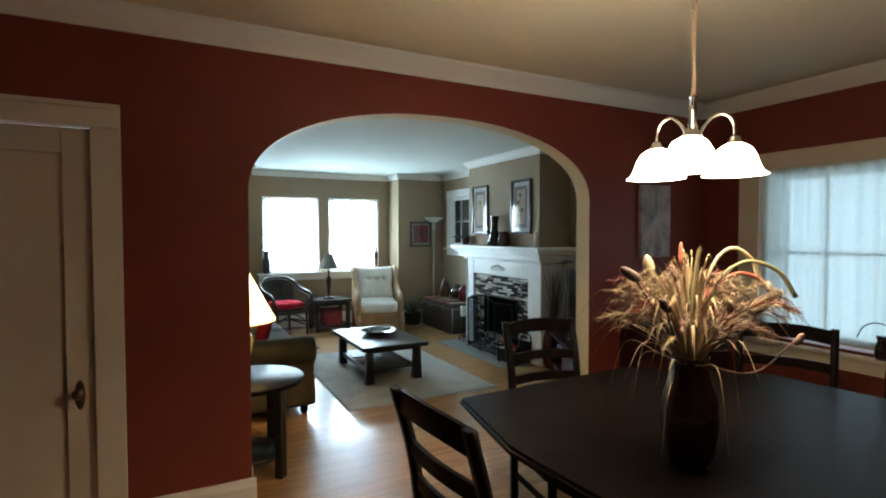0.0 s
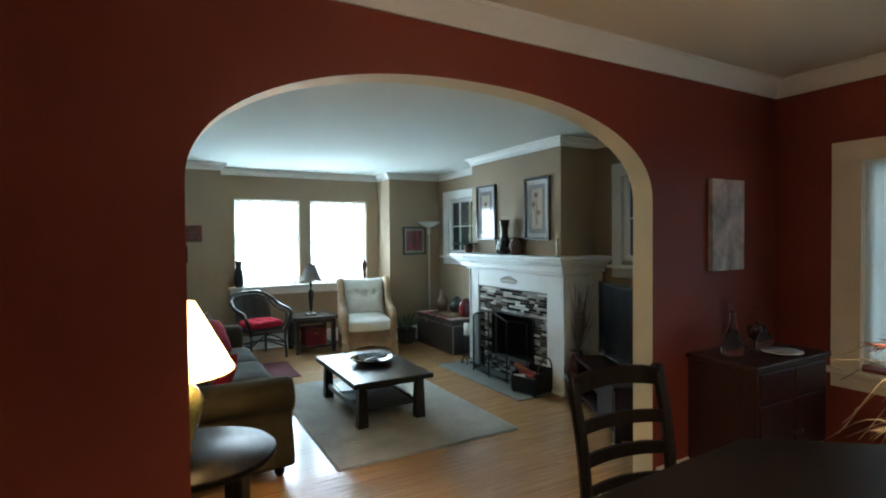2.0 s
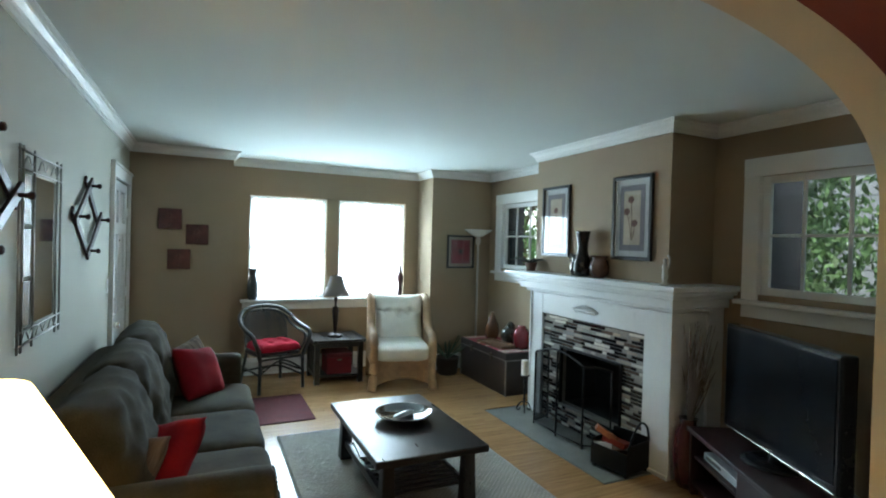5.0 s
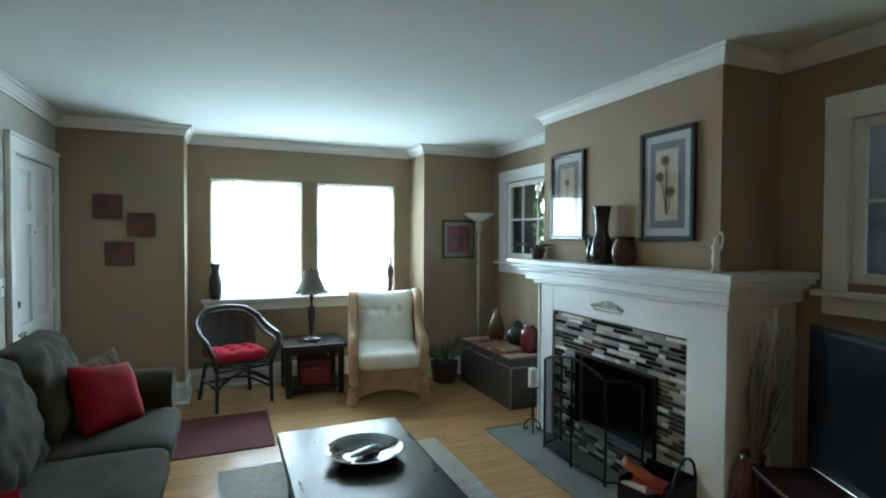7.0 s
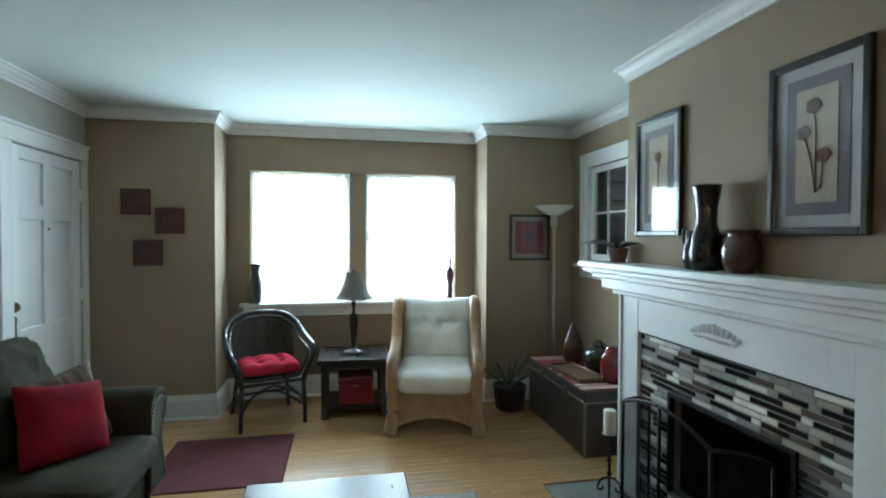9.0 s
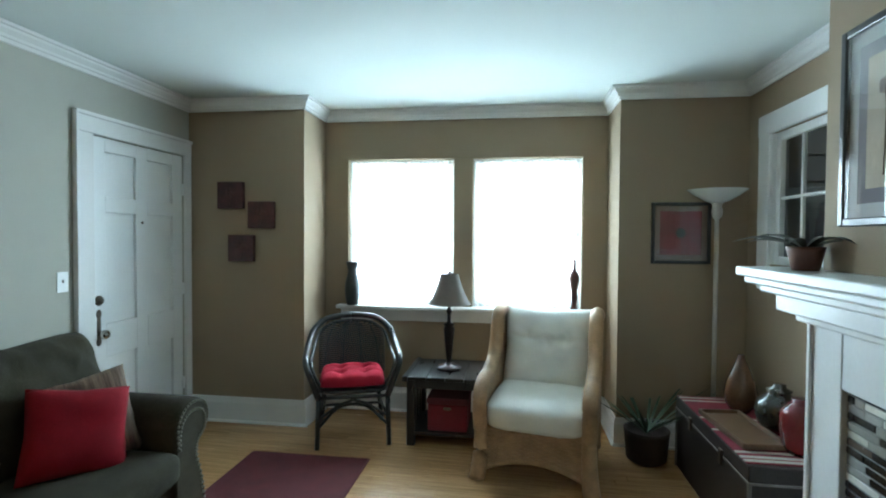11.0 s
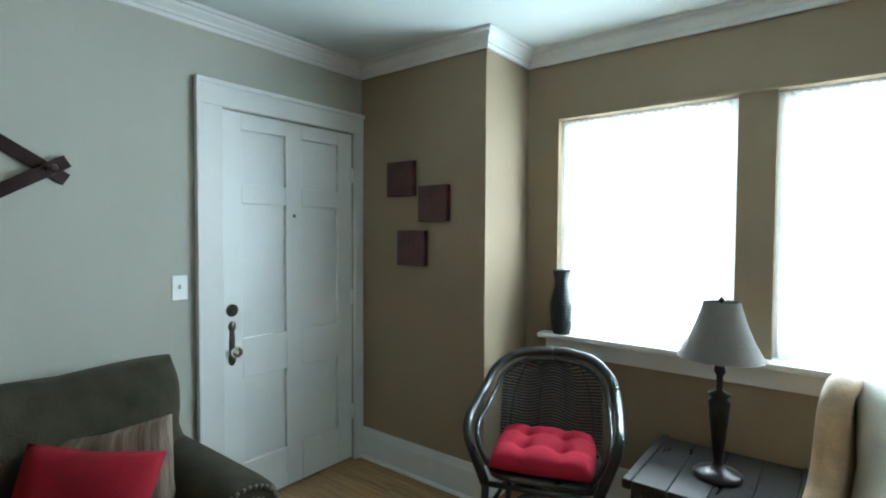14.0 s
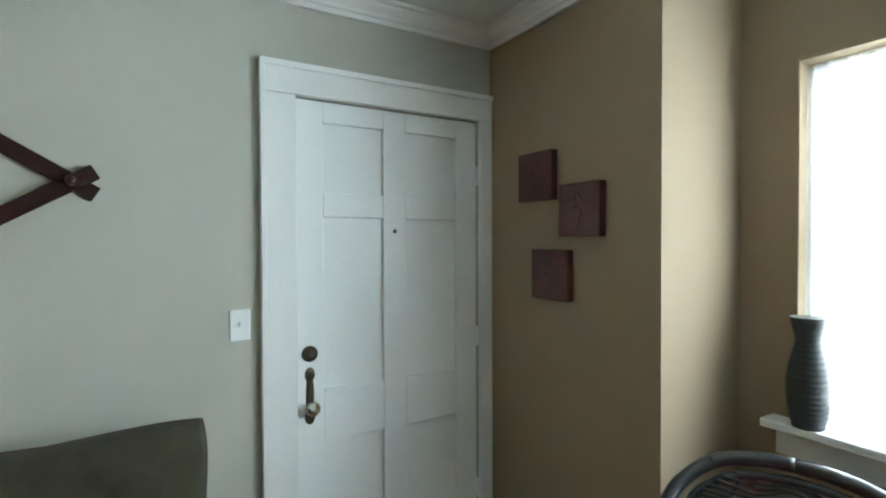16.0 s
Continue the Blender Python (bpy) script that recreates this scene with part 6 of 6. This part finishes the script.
def blade(bm, pts, wide):
    """A flat tapering grass blade along a smooth line."""
    path, prev = smooth_path(pts, 6), None
    for i, c in enumerate(path):
        d = (path[min(i + 1, len(path) - 1)] - path[max(i - 1, 0)]).normalized()
        side = d.cross(Vector((0.2, 0.1, 1))).normalized() * wide * (1 - i / (len(path) - 1)) ** 0.6 + Vector((0, 0, 0.0003))
        cur = [bm.verts.new(c - side), bm.verts.new(c + Vector((0, 0, -wide * 0.4))), bm.verts.new(c + side)]
        if prev:
            bm.faces.new((prev[0], prev[1], cur[1], cur[0])).smooth = True
            bm.faces.new((prev[1], prev[2], cur[2], cur[1])).smooth = True
        prev = cur


def spray(a, out, up, droop, start=0.33):
    """Points of a stem that leaves the vase at angle a, reaches out and up, and bends over."""
    dx, dy = math.cos(a), math.sin(a)
    return [(0.03 * dx, 0.03 * dy, start), (0.35 * out * dx, 0.35 * out * dy, start + 0.62 * up), (0.75 * out * dx, 0.75 * out * dy, start + 0.98 * up),
            (out * dx, out * dy, start + up - droop)]


# upright wheat and grass in the middle, blades that spill over the rim
for k in range(70):
    lean = rnd.uniform(0.02, 0.20)
    bm = bmesh.new()
    blade(bm, spray(rnd.uniform(0, 6.28), lean, rnd.uniform(0.20, 0.40) - 0.4 * lean, 0.02), rnd.uniform(0.003, 0.007))
    part("grass_blade", bm, STRAW[rnd.choice((0, 1, 1, 4))], dvs)
for k in range(80):
    out = rnd.uniform(0.20, 0.36)
    bm = bmesh.new()
    blade(bm, spray(rnd.uniform(0, 6.28), out, rnd.uniform(0.10, 0.25), rnd.uniform(0.01, 0.11)), rnd.uniform(0.003, 0.006))
    part("grass_blade", bm, STRAW[rnd.choice((0, 1, 5, 5))], dvs)
for k in range(7):
    bm = bmesh.new()
    blade(bm, spray(k * 0.7 + rnd.uniform(-0.2, 0.2), rnd.uniform(0.22, 0.34), 0.04, rnd.uniform(0.16, 0.30)), 0.0045)
    part("grass_blade", bm, STRAW[1], dvs, "long pale blade drooping over the vase")
# bristly plumes
for k in range(62):
    a, out = rnd.uniform(0, 6.28), rnd.uniform(0.10, 0.30)
    pts = spray(a, out, rnd.uniform(0.18, 0.34) - 0.25 * out, 0.02)
    bm = bmesh.new()
    tube(bm, pts, 0.002, 4, 0.001, steps=4)
    path = smooth_path(pts, 8)
    for i in range(13, len(path)):
        along = (path[i] - path[i - 1]).normalized()
        for q in range(5):
            d = (along * 1.4 + Vector((rnd.gauss(0, 0.5), rnd.gauss(0, 0.5), rnd.gauss(0, 0.5)))).normalized() * rnd.uniform(0.02, 0.04)
            tube(bm, [path[i], path[i] + d], 0.0014, 3, 0.0004)
    part("plume", bm, STRAW[rnd.choice((0, 1, 5, 5, 2))], dvs, "bristly dried grass plume")
# plump heads: a pale cone, a rust spike, dark pods
for a, r, z, s, fat, m in ((2.6, 0.13, 0.60, 1.0, 1.5, 1), (1.2, 0.05, 0.64, 1.0, 0.65, 2), (2.9, 0.22, 0.58, 1.1, 1.3, 3), (-0.5, 0.24, 0.49, 1.5, 1.3, 3), (-0.2, 0.28, 0.46, 1.4, 1.3, 3),
                           (3.5, 0.24, 0.50, 1.1, 1.2, 3), (4.6, 0.14, 0.50, 0.9, 1.2, 5), (-0.9, 0.29, 0.39, 0.6, 1.5, 5), (0.7, 0.16, 0.55, 0.9, 1.1, 2)):
    bm = bmesh.new()
    z += 0.05
    v = Vector((r * math.cos(a), r * math.sin(a), z))
    mm = Matrix.Translation(v) @ Vector((v.x, v.y, 0.12 if m == 3 else 0.5)).to_track_quat("Z", "Y").to_matrix().to_4x4()
    puff(bm, mm, 0.012 * s * fat, 0.012 * s * fat, 0.040 * s, e=1, n=10, lump=0.012, ez=1)
    tube(bm, [(0.02 * math.cos(a), 0.02 * math.sin(a), 0.34), (v.x * 0.6, v.y * 0.6, z - 0.12), tuple(v)], 0.003, 5)
    part("seed_head", bm, STRAW[m], dvs, "plump dried seed head")
# long curled pods
for a, up, out, m in ((-0.35, 0.36, 0.25, 1), (-0.45, 0.28, 0.28, 2), (-0.62, 0.32, 0.31, 4)):
    bm = bmesh.new()
    dx, dy = math.cos(a), math.sin(a)
    tube(bm, [(0, 0, 0.3), (0.20 * out * dx, 0.20 * out * dy, 0.34 + 0.7 * up), (0.50 * out * dx, 0.50 * out * dy, 0.34 + up),
              (0.82 * out * dx, 0.82 * out * dy, 0.34 + 0.92 * up), (out * dx, out * dy, 0.34 + 0.66 * up)], 0.004, 6, 0.008)
    part("curled_pod", bm, STRAW[m], dvs, "long curled dried pod")

# sideboard in the corner with decanters
sb = thing("sideboard", "dark mahogany sideboard in the dining room corner", "sideboard", pose(3.28, 3.0, 0))
boxes("body", MAHOG, sb, [((0, 0, 0.08), (0.74, 0.405, 0.80))], 0.004)
boxes("top", MAHOG, sb, [((-0.02, -0.02, 0.80), (0.76, 0.408, 0.83))], 0.006)
boxes("drawer", MAHOG, sb, [((0.03, -0.014, 0.62), (0.365, 0.002, 0.78)), ((0.375, -0.014, 0.62), (0.71, 0.002, 0.78))], 0.004)
boxes("door", MAHOG, sb, [((0.03, -0.014, 0.10), (0.365, 0.002, 0.605)), ((0.375, -0.014, 0.10), (0.71, 0.002, 0.605))], 0.004)
boxes("leg", MAHOG, sb, [((x, y, 0), (x + 0.05, y + 0.05, 0.08)) for x in (0, 0.69) for y in (0.0, 0.35)], 0.003)
for x in (0.34, 0.40):
    lay("knob", BRASS, sb, [(0.006, 0), (0.007, 0.012), (0.013, 0.02), (0.0, 0.026)], pose(x, -0.014, 0.42, 90), n=12)
DEC = glass("clear_crystal", (0.97, 0.98, 0.98), 0.02)
for x, y, s in ((3.46, 3.24, 1.0), (3.78, 3.26, 1.12)):
    d = thing("decanter", "clear glass decanter with a tall stopper on the sideboard", "decanter", pose(x, y, 0.83), "decanters")
    turned("bottle", DEC, d, [(0.055 * s, 0), (0.062 * s, 0.01), (0.058 * s, 0.07), (0.03 * s, 0.13), (0.015 * s, 0.17), (0.014 * s, 0.24), (0.02 * s, 0.25), (0.0, 0.25)])
    turned("stopper", DEC, d, [(0.01, 0.252), (0.012, 0.27), (0.018 * s, 0.30), (0.006, 0.34), (0.0, 0.35)], n=14)
wg = thing("wine_goblet", "dark red wine goblet on the sideboard", "goblet", pose(3.62, 3.20, 0.83))
turned("bowl", mat("dark_goblet_glass", (0.03, 0.008, 0.01), 0.1, vary=0.2, coat=0.5), wg, [(0.034, 0), (0.034, 0.004), (0.005, 0.012), (0.005, 0.07), (0.03, 0.09), (0.042, 0.13), (0.038, 0.165), (0.0, 0.16)])
vase("serving_plate", (3.72, 3.10, 0.83), [(0.05, 0), (0.06, 0.004), (0.11, 0.014), (0.112, 0.018), (0.06, 0.010), (0.0, 0.009)], mat("white_china", (0.72, 0.70, 0.68), 0.2, vary=0.05, coat=0.5), "shallow white china plate on the sideboard", category="plate")

# canvas and window sill basket
CAN = mat("abstract_canvas", (0.14, 0.17, 0.20), 0.6, vary=0.5, scale=5, bump=0.3, grain=14, stretch=(1.6, 1, 0.9), second=(0.40, 0.36, 0.36))
cv = thing("canvas_painting", "unframed abstract canvas in grey, white and rose", "painting", pose(3.63, YA, 1.60))
boxes("canvas", CAN, cv, [((-0.165, -0.035, -0.285), (0.165, -0.002, 0.285))], 0.003)
bk = thing("bud_vase", "small dark vase with a wire loop on the window sill", "vase", pose(DX1 - 0.03, 2.10, 0.70))
turned("body", DKV, bk, [(0.035, 0), (0.045, 0.02), (0.04, 0.08), (0.028, 0.12), (0.036, 0.15), (0.0, 0.148)])
bm = bmesh.new()
tube(bm, [(0, -0.03, 0.12), (0, -0.06, 0.19), (0, 0.02, 0.23), (0, 0.10, 0.20), (0, 0.14, 0.12)], 0.004, 6)
part("loop", bm, IRON, bk)

# ---- oak strip floor ----
rnd = random.Random(17)
WID = 0.0572
plank_cache = {}


def plank_mesh(length):
    if length not in plank_cache:
        bm = bmesh.new()
        box(bm, (0, 0.0004, -0.006), (length - 0.0006, WID - 0.0004, 0.0), 0.0008, seg=1)
        plank_cache[length] = mesh_of("plank", bm, OAK)
    return plank_cache[length]


rest_v, rest_f = [], []
singles = 0
LEN = (0.6, 0.9, 1.2, 1.5)
y = DY0
while y < 9.0:
    x = DX0 - rnd.uniform(0, 1.0)
    while x < XR:
        ln = rnd.choice(LEN)
        a, b = max(x, DX0), min(x + ln, XR)
        hearth = y + WID > 5.25 and y < 6.86 and b > 3.42
        if hearth:
            b = min(b, 3.418)
        ok = b - a > 0.02
        near = 6.6 < y < 8.47 and 0.3 < a and b < 4.2 or 3.9 < y < 4.7 and 1.2 < a and b < 3.6
        if ok and near and a == x and b == x + ln and singles < 300:
            ob = new("plank", plank_mesh(ln))
            ob.parent, ob.location = floor, (a, y, 0.0)
            singles += 1
        elif ok:
            i = len(rest_v)
            y0, y1, bb = y + 0.0004, y + WID - 0.0004, b - 0.0006
            rest_v += [(a, y0, 0), (bb, y0, 0), (bb, y1, 0), (a, y1, 0), (a, y0, -0.006), (bb, y0, -0.006), (bb, y1, -0.006), (a, y1, -0.006)]
            rest_f += [(i, i + 1, i + 2, i + 3), (i, i + 4, i + 5, i + 1), (i + 1, i + 5, i + 6, i + 2), (i + 2, i + 6, i + 7, i + 3), (i + 3, i + 7, i + 4, i)]
        x += ln
    y += WID
me = bpy.data.meshes.new("planks")
me.from_pydata(rest_v, [], rest_f)
me.materials.append(OAKR)
ob = new("planks", me)
ob.parent = floor
tagged(ob, kind="stuff")
